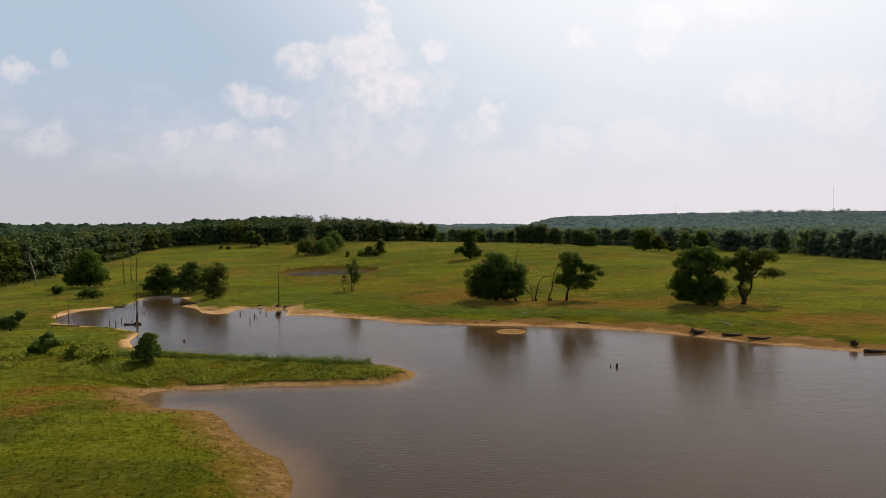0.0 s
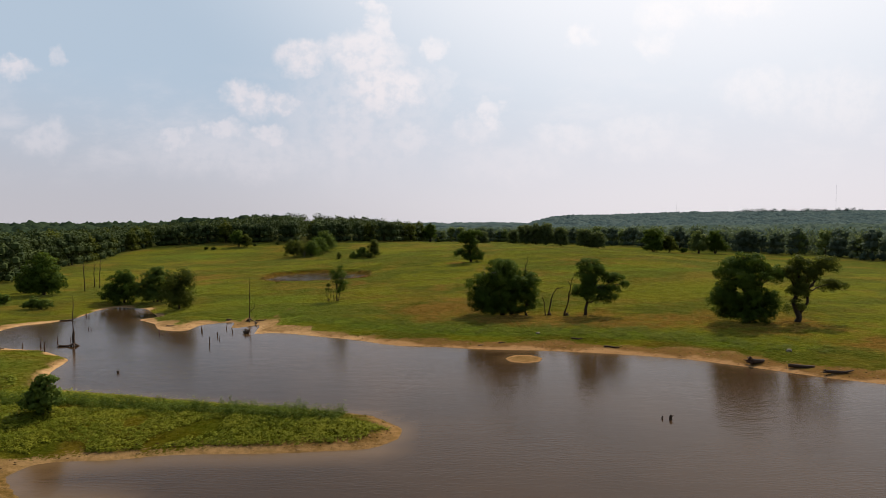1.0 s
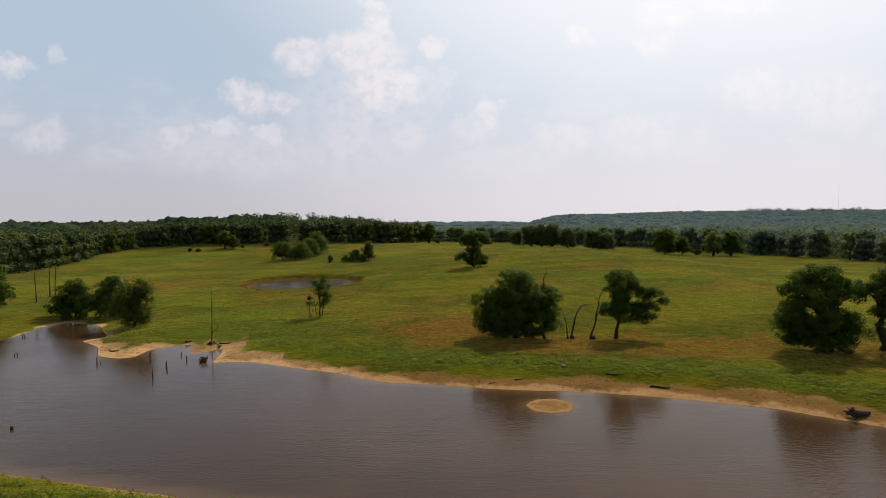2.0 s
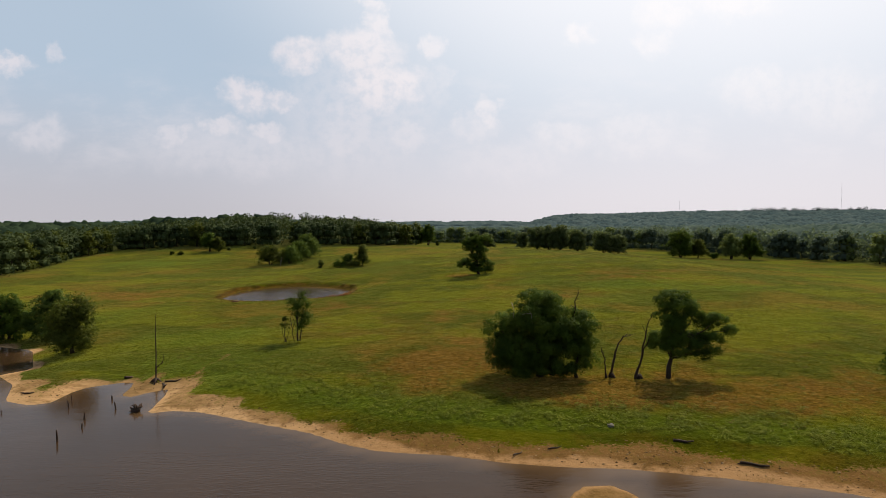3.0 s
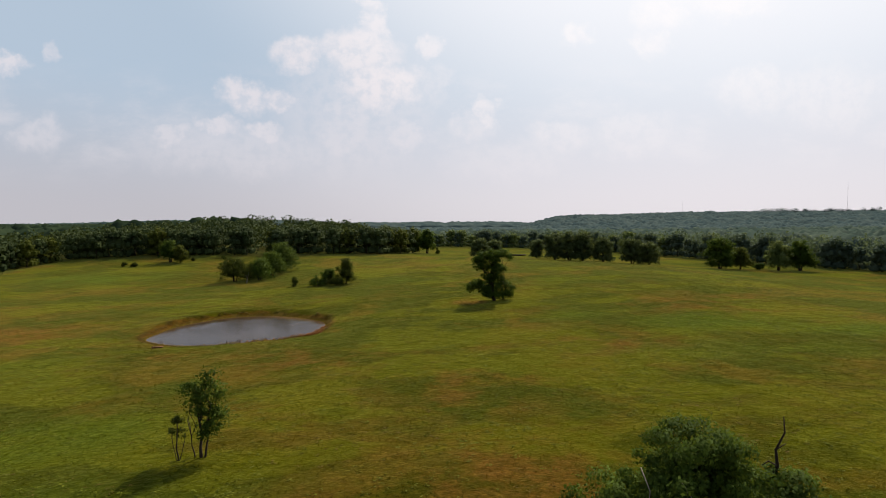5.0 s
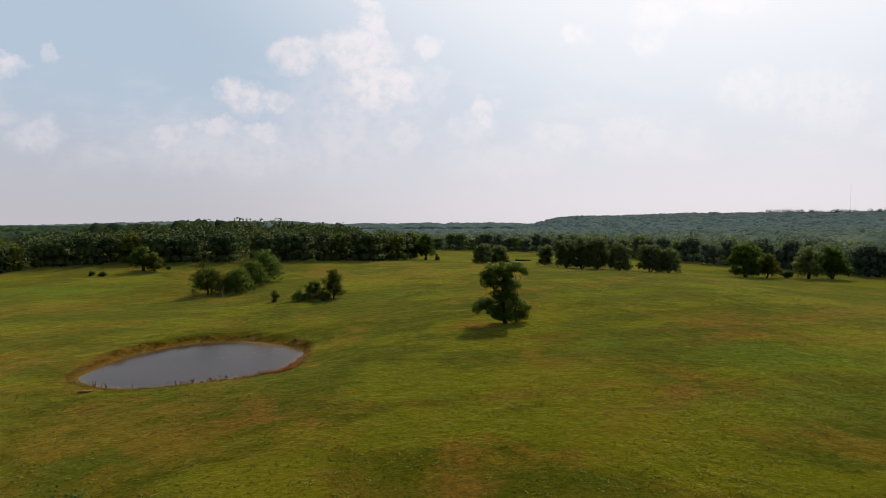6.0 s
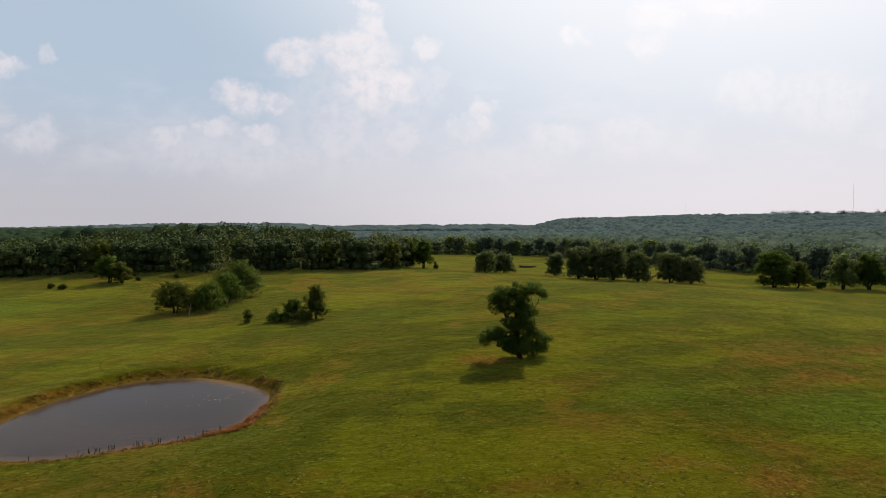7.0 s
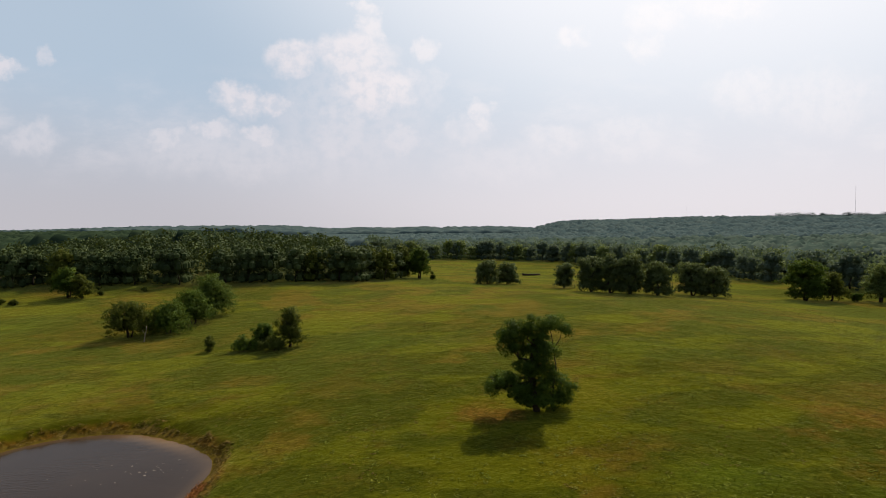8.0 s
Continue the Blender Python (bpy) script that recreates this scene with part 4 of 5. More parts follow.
for x, y, wide, tall, low, seed, leaf, label in (
        (-101.5, 298.0, 8.0, 8.2, 0.8, 31, OAK_LEAF, "spreading oak in front of the wood"),
        (-97.0, 296.5, 5.0, 6.5, 0.8, 32, DULL_LEAF, "small oak beside a spreading oak"),
        (-63.4, 256.0, 9.5, 7.0, 0.1, 33, DULL_LEAF, "low spreading thicket tree on the pasture"),
        (-57.0, 258.5, 8.0, 6.0, 0.3, 34, OAK_LEAF, "bushy thicket tree on the pasture"),
        (-55.5, 266.0, 8.0, 7.5, 0.3, 35, OAK_LEAF, "bushy thicket tree on the pasture"),
        (-54.0, 274.0, 9.5, 9.0, 0.4, 36, WILLOW_LEAF, "taller rounded green tree of a thicket"),
        (-29.0, 243.2, 4.4, 7.0, 0.6, 37, DULL_LEAF, "upright shaggy tree of a small thicket"),
        (-33.6, 244.8, 5.4, 4.0, 0.2, 38, OAK_LEAF, "low tangled bush of a small thicket"),
        (-36.2, 241.6, 5.2, 2.2, 0.1, 39, OAK_LEAF, "low dark bush on the pasture"),
        (-31.0, 241.4, 5.0, 2.4, 0.1, 40, DULL_LEAF, "low dark bush on the pasture"),
        (-42.3, 242.6, 1.9, 2.7, 0.1, 41, DULL_LEAF, "small brownish bush on the pasture"),
        (-10.4, 338.0, 8.4, 10.4, 1.6, 42, OAK_LEAF, "rounded oak at the end of the wood"),
        (-16.5, 339.0, 6.0, 8.6, 1.6, 43, OAK_LEAF, "slender oak at the end of the wood"),
        (-5.8, 335.0, 1.6, 2.6, 0.3, 44, DULL_LEAF, "small bush beside the wood's last oak"),
        (11.2, 322.0, 8.4, 7.2, 1.0, 45, ROW_LEAF, "spreading oak on the far pasture"),
        (17.6, 325.0, 7.6, 6.8, 1.0, 46, ROW_LEAF, "small oak on the far pasture"),
        (32.2, 310.0, 6.0, 7.4, 1.0, 47, ROW_LEAF, "small round oak on the far pasture"),
        (37.0, 299.0, 9.0, 9.6, 1.0, 48, ROW_LEAF, "oak of a row on the far pasture"),
        (41.5, 297.0, 8.5, 10.0, 1.0, 49, ROW_LEAF, "oak of a row on the far pasture"),
        (46.0, 295.0, 9.5, 10.8, 1.0, 50, ROW_LEAF, "tallest oak of a row on the far pasture"),
        (53.0, 294.5, 8.2, 8.8, 1.0, 51, ROW_LEAF, "oak of a row on the far pasture"),
        (66.8, 305.5, 9.5, 9.6, 1.0, 52, ROW_LEAF, "broad oak on the far pasture"),
        (73.0, 305.5, 9.0, 8.6, 1.0, 53, ROW_LEAF, "broad oak on the far pasture"),
        (103.0, 313.0, 13.5, 12.0, 1.0, 54, OAK_LEAF, "large dark oak before the valley wood"),
        (111.0, 314.0, 9.5, 8.6, 0.4, 55, DULL_LEAF, "broad oak before the valley wood"),
        (118.6, 313.5, 3.8, 3.4, 0.1, 56, OAK_LEAF, "low round bush before the valley wood"),
        (126.5, 315.0, 10.0, 11.5, 0.2, 57, PALE_LEAF, "pale green tree at the valley wood's edge"),
        (135.0, 315.0, 11.0, 12.5, 0.2, 58, OAK_LEAF, "large oak at the valley wood's edge"),
        (-114.4, 291.5, 1.6, 1.9, 0.1, 81, DULL_LEAF, "small dark bush on the grassy rise"),
        (-110.1, 290.1, 2.2, 1.3, 0.1, 82, DULL_LEAF, "small dark bush on the grassy rise"),
        (-98.4, 301.8, 1.0, 1.1, 0.1, 83, DULL_LEAF, "tiny dark bush near the wood"),
        (-98.5, 307.0, 1.1, 1.4, 0.1, 84, DULL_LEAF, "tiny dark bush near the wood"),
        (-94.0, 300.2, 1.2, 1.0, 0.1, 85, DULL_LEAF, "tiny dark bush near the wood"),
        (-84.2, 303.9, 1.0, 1.3, 0.1, 86, DULL_LEAF, "tiny dark bush near the wood"),
        (-49.7, 70.2, 3.6, 2.5, 0.1, 60, WILLOW_LEAF, "low green bush on the lake bank"),
        (-67.5, 88.8, 4.0, 3.0, 0.1, 61, WILLOW_LEAF, "low green bush on the lake bank"),
        (-101.0, 154.5, 4.4, 3.2, 0.1, 62, OAK_LEAF, "low dark bush beside the inlet"),
        (-93.0, 137.5, 4.0, 2.4, 0.1, 63, WILLOW_LEAF, "low green bush beside the inlet"),
        (-81.0, 131.5, 4.6, 2.4, 0.1, 64, WILLOW_LEAF, "low green bush beside the inlet")):
    draw = np.random.default_rng(seed)
    bush = tall < 5
    stems = [(0, 0, draw.uniform(-0.06, 0.06) * wide, 0, tall * 0.68, 0.1 + tall * 0.022)]
    if bush:
        stems += [(0.1, 0, draw.uniform(0.15, 0.35) * wide, 0.1, tall * 0.8, 0.05), (-0.1, 0, draw.uniform(-0.35, -0.15) * wide, 0, tall * 0.9, 0.05)]
    if wide > 7:
        stems.append((0.4, 0.2, wide * 0.2, 0, tall * 0.6, 0.06 + tall * 0.016))
    near, thicket = y < 150, 230 < y < 280
    leaves = 900 + 260 * wide * tall if near else 300 + (150 if thicket else 80) * wide * tall
    size = 0.27 if near else 0.3 if thicket else 0.45
    tree(x, y, dome_lobes(draw, wide, tall, 0.18) if low == 1.0 else random_lobes(draw, wide, tall, low * 0.4, 5 if bush else 8), stems, int(leaves), size, seed, label, leaf,
         "bush" if bush else "oak_tree", "bush" if bush else "tree", 0.4 if bush else 0.6 if thicket else 0.85, fuzz=0.42 if thicket else 0.24)


# ---------- the woods ----------
def wood_models(far, leaves, foliage=None):
    models = []
    for k in range(7):
        rng = np.random.default_rng(200 + k)
        wide, tall = rng.uniform(8.5, 10.5), rng.uniform(12, 13)
        lobes = dome_lobes(rng, wide, tall)
        leaf = (WOOD_LEAF, WOOD_LEAF, WOOD_LEAF, WOOD_LEAF, DULL_LEAF, WOOD_LEAF, PALE_LEAF)[k]
        leaf = foliage or leaf if not far or foliage else PALE_LEAF if k in (2, 6) else HAZED_VALLEY_LEAF
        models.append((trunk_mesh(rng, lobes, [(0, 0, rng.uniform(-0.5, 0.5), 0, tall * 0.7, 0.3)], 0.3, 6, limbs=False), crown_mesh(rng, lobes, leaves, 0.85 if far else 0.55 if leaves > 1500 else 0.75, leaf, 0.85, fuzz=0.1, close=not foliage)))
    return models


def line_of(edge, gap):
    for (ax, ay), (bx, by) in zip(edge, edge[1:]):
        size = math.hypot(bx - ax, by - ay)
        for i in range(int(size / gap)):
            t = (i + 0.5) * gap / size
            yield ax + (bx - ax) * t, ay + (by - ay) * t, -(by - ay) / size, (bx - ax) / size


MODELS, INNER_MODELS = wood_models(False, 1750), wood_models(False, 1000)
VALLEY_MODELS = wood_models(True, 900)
edge_rng = np.random.default_rng(77)


def edge_tree(x, y, models, k, tall, label, group):
    base = tagged(new("woodland_tree"), label, "tree", group)
    base.matrix_basis = Matrix.Translation((x, y, height_at(x, y) - 0.1)) @ Matrix.Rotation(edge_rng.uniform(0, 6.28), 4, "Z") @ Matrix.Scale(tall / 12.5, 4)
    part("trunk", models[k][0], base)
    part("crown", models[k][1], base)


for x, y, nx, ny in line_of(LEFT_EDGE[1:], 5.6):
    for row in range(2):
        px, py = x + nx * (2 + row * 6.5) + edge_rng.normal(0, 1.1), y + ny * (2 + row * 6.5) + edge_rng.normal(0, 1.4)
        tall = (11.0 if y > 280 else 12.4) * edge_rng.uniform(0.92, 1.08)
        edge_tree(px, py, INNER_MODELS if row else MODELS, int(edge_rng.choice([0, 1, 2, 3, 4, 5])), tall, "dark green oak at the edge of the wood", "trees along the left wood's edge")
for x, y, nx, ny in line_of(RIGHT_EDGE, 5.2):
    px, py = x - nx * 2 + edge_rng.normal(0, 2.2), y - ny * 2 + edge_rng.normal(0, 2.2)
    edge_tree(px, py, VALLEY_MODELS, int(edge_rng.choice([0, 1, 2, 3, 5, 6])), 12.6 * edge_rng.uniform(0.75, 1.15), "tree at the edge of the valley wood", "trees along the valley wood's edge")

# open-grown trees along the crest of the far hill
CREST_MODELS = wood_models(True, 300, HAZED_HILL_LEAF)
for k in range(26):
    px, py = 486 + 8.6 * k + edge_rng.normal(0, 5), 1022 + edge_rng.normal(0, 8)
    edge_tree(px, py, CREST_MODELS, int(edge_rng.choice([0, 1, 3, 5])), edge_rng.uniform(14.5, 19.0), "tree on the far hill's crest, haze tinted into its leaves", "trees on the far crest")


def woods(name, places, leaves, size, wide, tall, mat, label, seed):
    """Many joined crowns: each a dome of leaf sprays round a short trunk."""
    rng = np.random.default_rng(seed)
    forms = []
    for _ in range(6):
        spots, facing, soft = crown_places(rng, dome_lobes(rng, wide, tall), leaves, 0.09 * wide, -0.2, 0.3, 0.06)
        forms.append((leaf_faces(rng, spots, facing, size, 0.9), soft))
    rows, softs = [], []
    for x, y, z in places:
        a, s = rng.uniform(0, 6.28), rng.uniform(0.72, 1.2)
        form, soft = forms[rng.integers(6)]
        c, d = math.cos(a), math.sin(a)
        turn = np.array([[c, d, 0], [-d, c, 0], [0, 0, 1]])
        rows.append(form @ turn * (s, s, s * rng.uniform(0.9, 1.12)) + (x, y, z))
        softs.append(soft @ turn)
    tagged(new(name, mesh_of_arrays(name, np.vstack(rows), 4, mat, np.vstack(softs))), label, "woods", kind="stuff")


def scatter(x0, x1, y0, y1, gap, seed, test):
    rng = np.random.default_rng(seed)
    gx, gy = np.meshgrid(np.arange(x0, x1, gap), np.arange(y0, y1, gap))
    px, py = (gx + rng.uniform(-0.5, 0.5, gx.shape) * gap).ravel(), (gy + rng.uniform(-0.5, 0.5, gx.shape) * gap).ravel()
    ok = test(px, py) & (np.abs(px) < 0.86 * py + 70)
    px, py = px[ok], py[ok]
    return np.stack([px, py, land(px, py)[0]], 1)


woods("woods", scatter(-330, -20, 130, 460, 7.2, 301, lambda x, y: (gap_to(x, y, LEFT_WOOD) < -12) & (gap_to(x, y, LEFT_WOOD) > -75)), 240, 0.8, 9.4, 10.2, WOOD_LEAF, "dense green oak wood beyond the pasture", 302)
woods("valley_woods", scatter(-70, 330, 140, 620, 8.0, 303, lambda x, y: (gap_to(x, y, RIGHT_WOOD) < -5) & (gap_to(x, y, RIGHT_WOOD) > -46)), 170, 1.0, 9.5, 11.0, HAZED_VALLEY_LEAF, "green woods along the valley's edge", 304)


def canopy(name, x0, x1, y0, y1, gap, step_size, crown, mat, label, seed, test=None, relief=0.55):
    """The closed roof of a distant wood: one rounded crown beside the other, each of its own height and width."""
    rng = np.random.default_rng(seed)
    xs, ys = np.arange(x0, x1, step_size), np.arange(y0, y1, step_size)
    gx, gy = np.meshgrid(xs, ys)
    nx, ny = int((x1 - x0) / gap) + 4, int((y1 - y0) / gap) + 4
    sx, sy, tall, wide = rng.random((ny, nx)), rng.random((ny, nx)), rng.uniform(0.7, 1.25, (ny, nx)), rng.uniform(0.55, 1.1, (ny, nx))
    ci, cj = ((gx - x0) / gap).astype(int) + 1, ((gy - y0) / gap).astype(int) + 1
    roof = np.full(gx.shape, (1 - relief) * crown)
    for di in (-1, 0, 1):
        for dj in (-1, 0, 1):
            i, j = ci + di, cj + dj
            off = np.hypot(gx - x0 - (i - 1 + sx[j, i]) * gap, gy - y0 - (j - 1 + sy[j, i]) * gap) / (wide[j, i] * gap)
            roof = np.maximum(roof, crown * tall[j, i] * (1 - relief + relief * np.sqrt(np.clip(1 - off ** 2, 0, 1))))
    roof = roof * (1 + 0.1 * ripple(gx, gy, 5, seed)) + 0.025 * crown * rng.normal(size=gx.shape)
    rim = np.minimum(np.minimum(gx - x0, x1 - step_size - gx), np.minimum(gy - y0, y1 - step_size - gy))
    z = land(gx, gy)[0] + roof * step(-1, 8, rim) - 0.5
    keep = np.abs(gx) < 0.86 * gy + 90
    if test:
        inside = test(gx, gy)
        keep &= inside > 0
        z = z - 9 * step(8, 0, inside)
    me = grid_mesh(name, xs, ys, z, mat, keep)
    tagged(new(name, me), label, "woods", kind="stuff")


canopy("valley_canopy", -70, 660, 250, 704, 9.0, 2.4, 10.8, HAZED_VALLEY_ROOF, "closed green woods of the valley floor", 309, lambda x, y: -34 - gap_to(x, y, RIGHT_WOOD))
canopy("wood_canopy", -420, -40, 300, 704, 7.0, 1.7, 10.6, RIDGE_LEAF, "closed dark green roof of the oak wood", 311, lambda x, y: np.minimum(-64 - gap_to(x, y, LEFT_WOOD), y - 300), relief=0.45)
canopy("hill_woods", -262, 1080, 690, 1130, 8.0, 2.7, 10.5, HAZED_HILL_LEAF, "wooded hill in the distance, haze tinted into its leaves", 306, relief=0.34)
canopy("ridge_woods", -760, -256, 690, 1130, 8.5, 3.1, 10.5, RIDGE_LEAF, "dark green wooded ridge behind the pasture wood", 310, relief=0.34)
canopy("far_hill_woods", -1480, 420, 1330, 1640, 16, 5.5, 12, HAZED_HILL_LEAF, "wooded ridge on the horizon, haze tinted into its leaves", 308, relief=0.34)


# ---------- dead trees ----------
def dead_tree(x, y, stems, label, name="dead_tree", mat=None, sides=7, roots=0.0, seed=1, z=None, crooked=0.7):
    """A leafless tree: each stem is a line of (x, y, z, radius); the first is the trunk, the rest are its branches."""
    base = tagged(new(name), label, "dead tree")
    base.location = (x, y, height_at(x, y) if z is None else z)
    for i, stem in enumerate(stems):
        out = ([], [])
        crook = np.random.default_rng(seed * 10 + i)
        line, thick = [], []
        for a, b in zip(stem, stem[1:]):
            for t in (0.0, 0.5):
                near = 0.0 if not line else 0.45 * (a[3] + b[3])
                line.append(tuple(a[k] + (b[k] - a[k]) * t + crook.normal(0, near * crooked) * (k < 2) for k in range(3)))
                thick.append((a[3] + (b[3] - a[3]) * t) * 0.62 * crook.uniform(0.8, 1.2))
        line.append(stem[-1][:3])
        thick.append(stem[-1][3] * 0.7)
        tube(out, line, thick, sides)
        if not i and roots:
            rng = np.random.default_rng(seed)
            for k in range(6):
                a = k * 1.05 + rng.uniform(-0.3, 0.3)
                reach = roots * rng.uniform(0.7, 1.3)
                tube(out, [(0, 0, 0.35), (reach * 0.45 * math.cos(a), reach * 0.45 * math.sin(a), 0.18), (reach * math.cos(a), reach * math.sin(a), -0.15)], [stem[0][3] * 0.7, stem[0][3] * 0.4, stem[0][3] * 0.18], 6)
        part("trunk" if not i else "branch", mesh_of("limb", out[0], out[1], mat or DEAD, True), base)
    return base


dead_tree(16.2, 113.8, [[(0, 0, -0.3, 0.22), (0.0, 0, 0.5, 0.15), (-0.1, 0, 1.3, 0.13), (-0.15, 0, 2.0, 0.11), (-0.45, 0.1, 2.9, 0.08), (-0.5, 0.1, 3.3, 0.03)],
                        [(-0.3, 0.1, 2.5, 0.06), (-0.15, 0.1, 2.9, 0.03)]], "short forked dead trunk beside the oak clump", seed=2, crooked=0.3)
dead_tree(16.9, 114.0, [[(-0.3, 0, -0.3, 0.3), (-0.05, 0, 0.6, 0.2), (0.1, 0, 1.6, 0.17), (0.35, 0, 2.7, 0.15), (0.7, 0, 3.7, 0.12), (1.2, 0, 4.45, 0.1), (1.9, 0.1, 4.5, 0.06), (2.5, 0.1, 4.75, 0.03)],
                        [(1.0, 0, 4.2, 0.07), (1.6, 0, 4.75, 0.05), (2.2, -0.1, 4.6, 0.03)], [(0.15, 0, 2.0, 0.06), (0.45, -0.2, 2.4, 0.04)]], "bent dead trunk with crooked top branch", roots=0.5, seed=3, crooked=0.3)
dead_tree(19.7, 113.4, [[(-0.5, 0, -0.3, 0.3), (-0.2, 0, 0.9, 0.21), (0.2, 0, 2.2, 0.2), (0.3, 0, 3.4, 0.17), (0.6, 0, 4.4, 0.12), (0.75, 0, 5.5, 0.09), (1.2, 0, 6.6, 0.05), (1.35, 0, 7.2, 0.02)],
                        [(0.3, 0, 3.0, 0.1), (0.8, 0, 3.7, 0.08), (1.0, 0, 4.5, 0.04)], [(0.65, 0, 4.9, 0.06), (0.3, 0, 5.6, 0.04), (0.15, 0, 5.9, 0.02)], [(0.8, 0, 5.8, 0.05), (0.95, 0, 6.4, 0.02)]],
          "tall twisted dead trunk between two oaks", roots=0.4, seed=4, crooked=0.3)
dead_tree(-53.2, 98.6, [[(0, 0, -0.6, 0.3), (0, 0, 0.6, 0.27), (0.05, 0, 2.0, 0.22), (0.02, 0, 2.6, 0.12), (-0.1, 0, 4.2, 0.1), (0.15, 0, 5.8, 0.08), (0.1, 0, 7.2, 0.04)], [(0.0, 0, 3.6, 0.05), (0.35, 0, 4.3, 0.02)]],
          "thin drowned snag standing in the lake", mat=SOAKED, seed=5, z=0.0, crooked=0.15, roots=0.8)
dead_tree(-34.5, 117.4, [[(0, 0, -0.4, 0.26), (0, 0, 0.5, 0.16), (0.05, 0, 2.2, 0.12), (0.1, 0, 4.2, 0.09), (0.1, 0, 6.2, 0.06), (0.15, 0, 7.8, 0.02)], [(0.05, 0, 1.6, 0.08), (0.8, 0, 2.2, 0.06), (1.0, 0, 3.3, 0.02)]],
          "slim bare snag on the sandy shore", roots=0.8, seed=6, crooked=0.2)
dead_tree(-66.5, 100.9, [[(0, 0, -0.4, 0.13), (0.02, 0, 1.0, 0.1), (-0.02, 0, 2.3, 0.07), (0.05, 0, 3.3, 0.03)]], "thin drowned snag in the inlet", mat=SOAKED, z=0.0, crooked=0.2)
dead_tree(-110.6, 153.6, [[(0.9, 0, -0.4, 0.3), (0.7, 0, 2.5, 0.24), (0.2, 0, 5.0, 0.2), (-0.5, 0, 7.4, 0.16), (-0.4, 0, 9.0, 0.1), (-0.2, 0, 10.4, 0.04)], [(0.4, 0, 4.0, 0.1), (-1.4, 0, 5.6, 0.07), (-2.2, 0, 5.4, 0.03)]],
          "tall bleached dead trunk before the wood", mat=PALE_DEAD)
dead_tree(-58.4, 252.2, [[(0, 0, -0.3, 0.16), (0.1, 0, 0.9, 0.12), (0.35, 0, 1.9, 0.09), (0.5, 0, 3.0, 0.05)], [(0.2, 0, 1.3, 0.07), (-0.3, 0, 2.3, 0.03)]], "pale bare stem at the thicket's foot", mat=PALE_DEAD, seed=9)
for x, y, tall, lean, seed in ((-88.0, 157.0, 6.8, -0.2, 1), (-90.2, 164.5, 6.4, 0.1, 2), (-87.8, 162.5, 7.0, 0.5, 3)):
    dead_tree(x, y, [[(0, 0, -0.4, 0.2), (lean * 0.2, 0, tall * 0.35, 0.15), (lean * 0.5, 0, tall * 0.7, 0.12), (lean, 0, tall, 0.07)], [(lean * 0.7, 0, tall * 0.82, 0.06), (lean + 0.9, 0, tall * 1.0, 0.03)]],
              "bare dead pole near the inlet", mat=DEAD, seed=seed)
spike = ([], [])
tube(spike, [(12.9, 115.4, 8), (13.2, 115.2, 9), (13.1, 115.2, 9.8), (13.5, 115.2, 10.6), (13.45, 115.2, 11.4)], [0.1, 0.08, 0.06, 0.045, 0.02], 6)
tube(spike, [(13.1, 115.2, 9.8), (13.6, 115.2, 10.1)], [0.04, 0.02], 5)
tube(spike, [(13.2, 115.2, 9), (12.7, 115.1, 9.3), (12.4, 115.1, 9.1)], [0.05, 0.03, 0.02], 5)
for thing in list(scene.objects):
    if thing.get("label", "").startswith("broad dark green oak clump"):
        bare = part("dead_branch", mesh_of("dead_branch", [v - thing.location for v in spike[0]], spike[1], DEAD, True), thing, "bare grey dead branch")
        for line in ([(7.6, 112.6, 9.4), (7.9, 111.9, 8.8), (7.8, 111.7, 8.2), (8.2, 111.5, 7.6)], [(7.9, 111.9, 8.9), (7.3, 111.8, 9.0), (6.9, 111.9, 8.8)], [(5.9, 112.8, 10.0), (6.1, 112.2, 9.2), (6.0, 112.1, 8.5)]):
            twig = ([], [])
            tube(twig, [Vector(p) - thing.location for p in line], [0.03, 0.026, 0.022, 0.01][:len(line)], 5)
            part("dead_branch", mesh_of("dead_branch", twig[0], twig[1], PALE_DEAD, True), thing, "pale leafless branch in the crown")


# ---------- stumps, posts and logs in and by the water ----------
def stump(x, y, tall, thick, lean, seed, label, z=0.0, name="drowned_stump"):
    rng = np.random.default_rng(seed)
    thick, tall = thick * 0.8, tall * 0.68
    out = ([], [])
    a = rng.uniform(0, 6.28)
    dx, dy = lean * math.cos(a), 0.4 * lean * math.sin(a)
    tube(out, [(0, 0, -0.5), (dx * 0.3, dy * 0.3, tall * 0.3), (dx * 0.6, dy * 0.6, tall * 0.72), (dx, dy, tall)], [thick * 1.25, thick, thick * 0.85, thick * 0.45], 7)
    if thick > 0.1:
        tube(out, [(dx * 0.5, dy * 0.5, tall * 0.5), (dx * 0.5 + 0.25, dy * 0.5, tall * 0.85)], [thick * 0.5, thick * 0.2], 5)
    ob = new(name, mesh_of(name, out[0], out[1], SOAKED, True))
    ob.location = (x, y, z)
    return tagged(ob, label, "stump", "drowned stumps of the inlet")


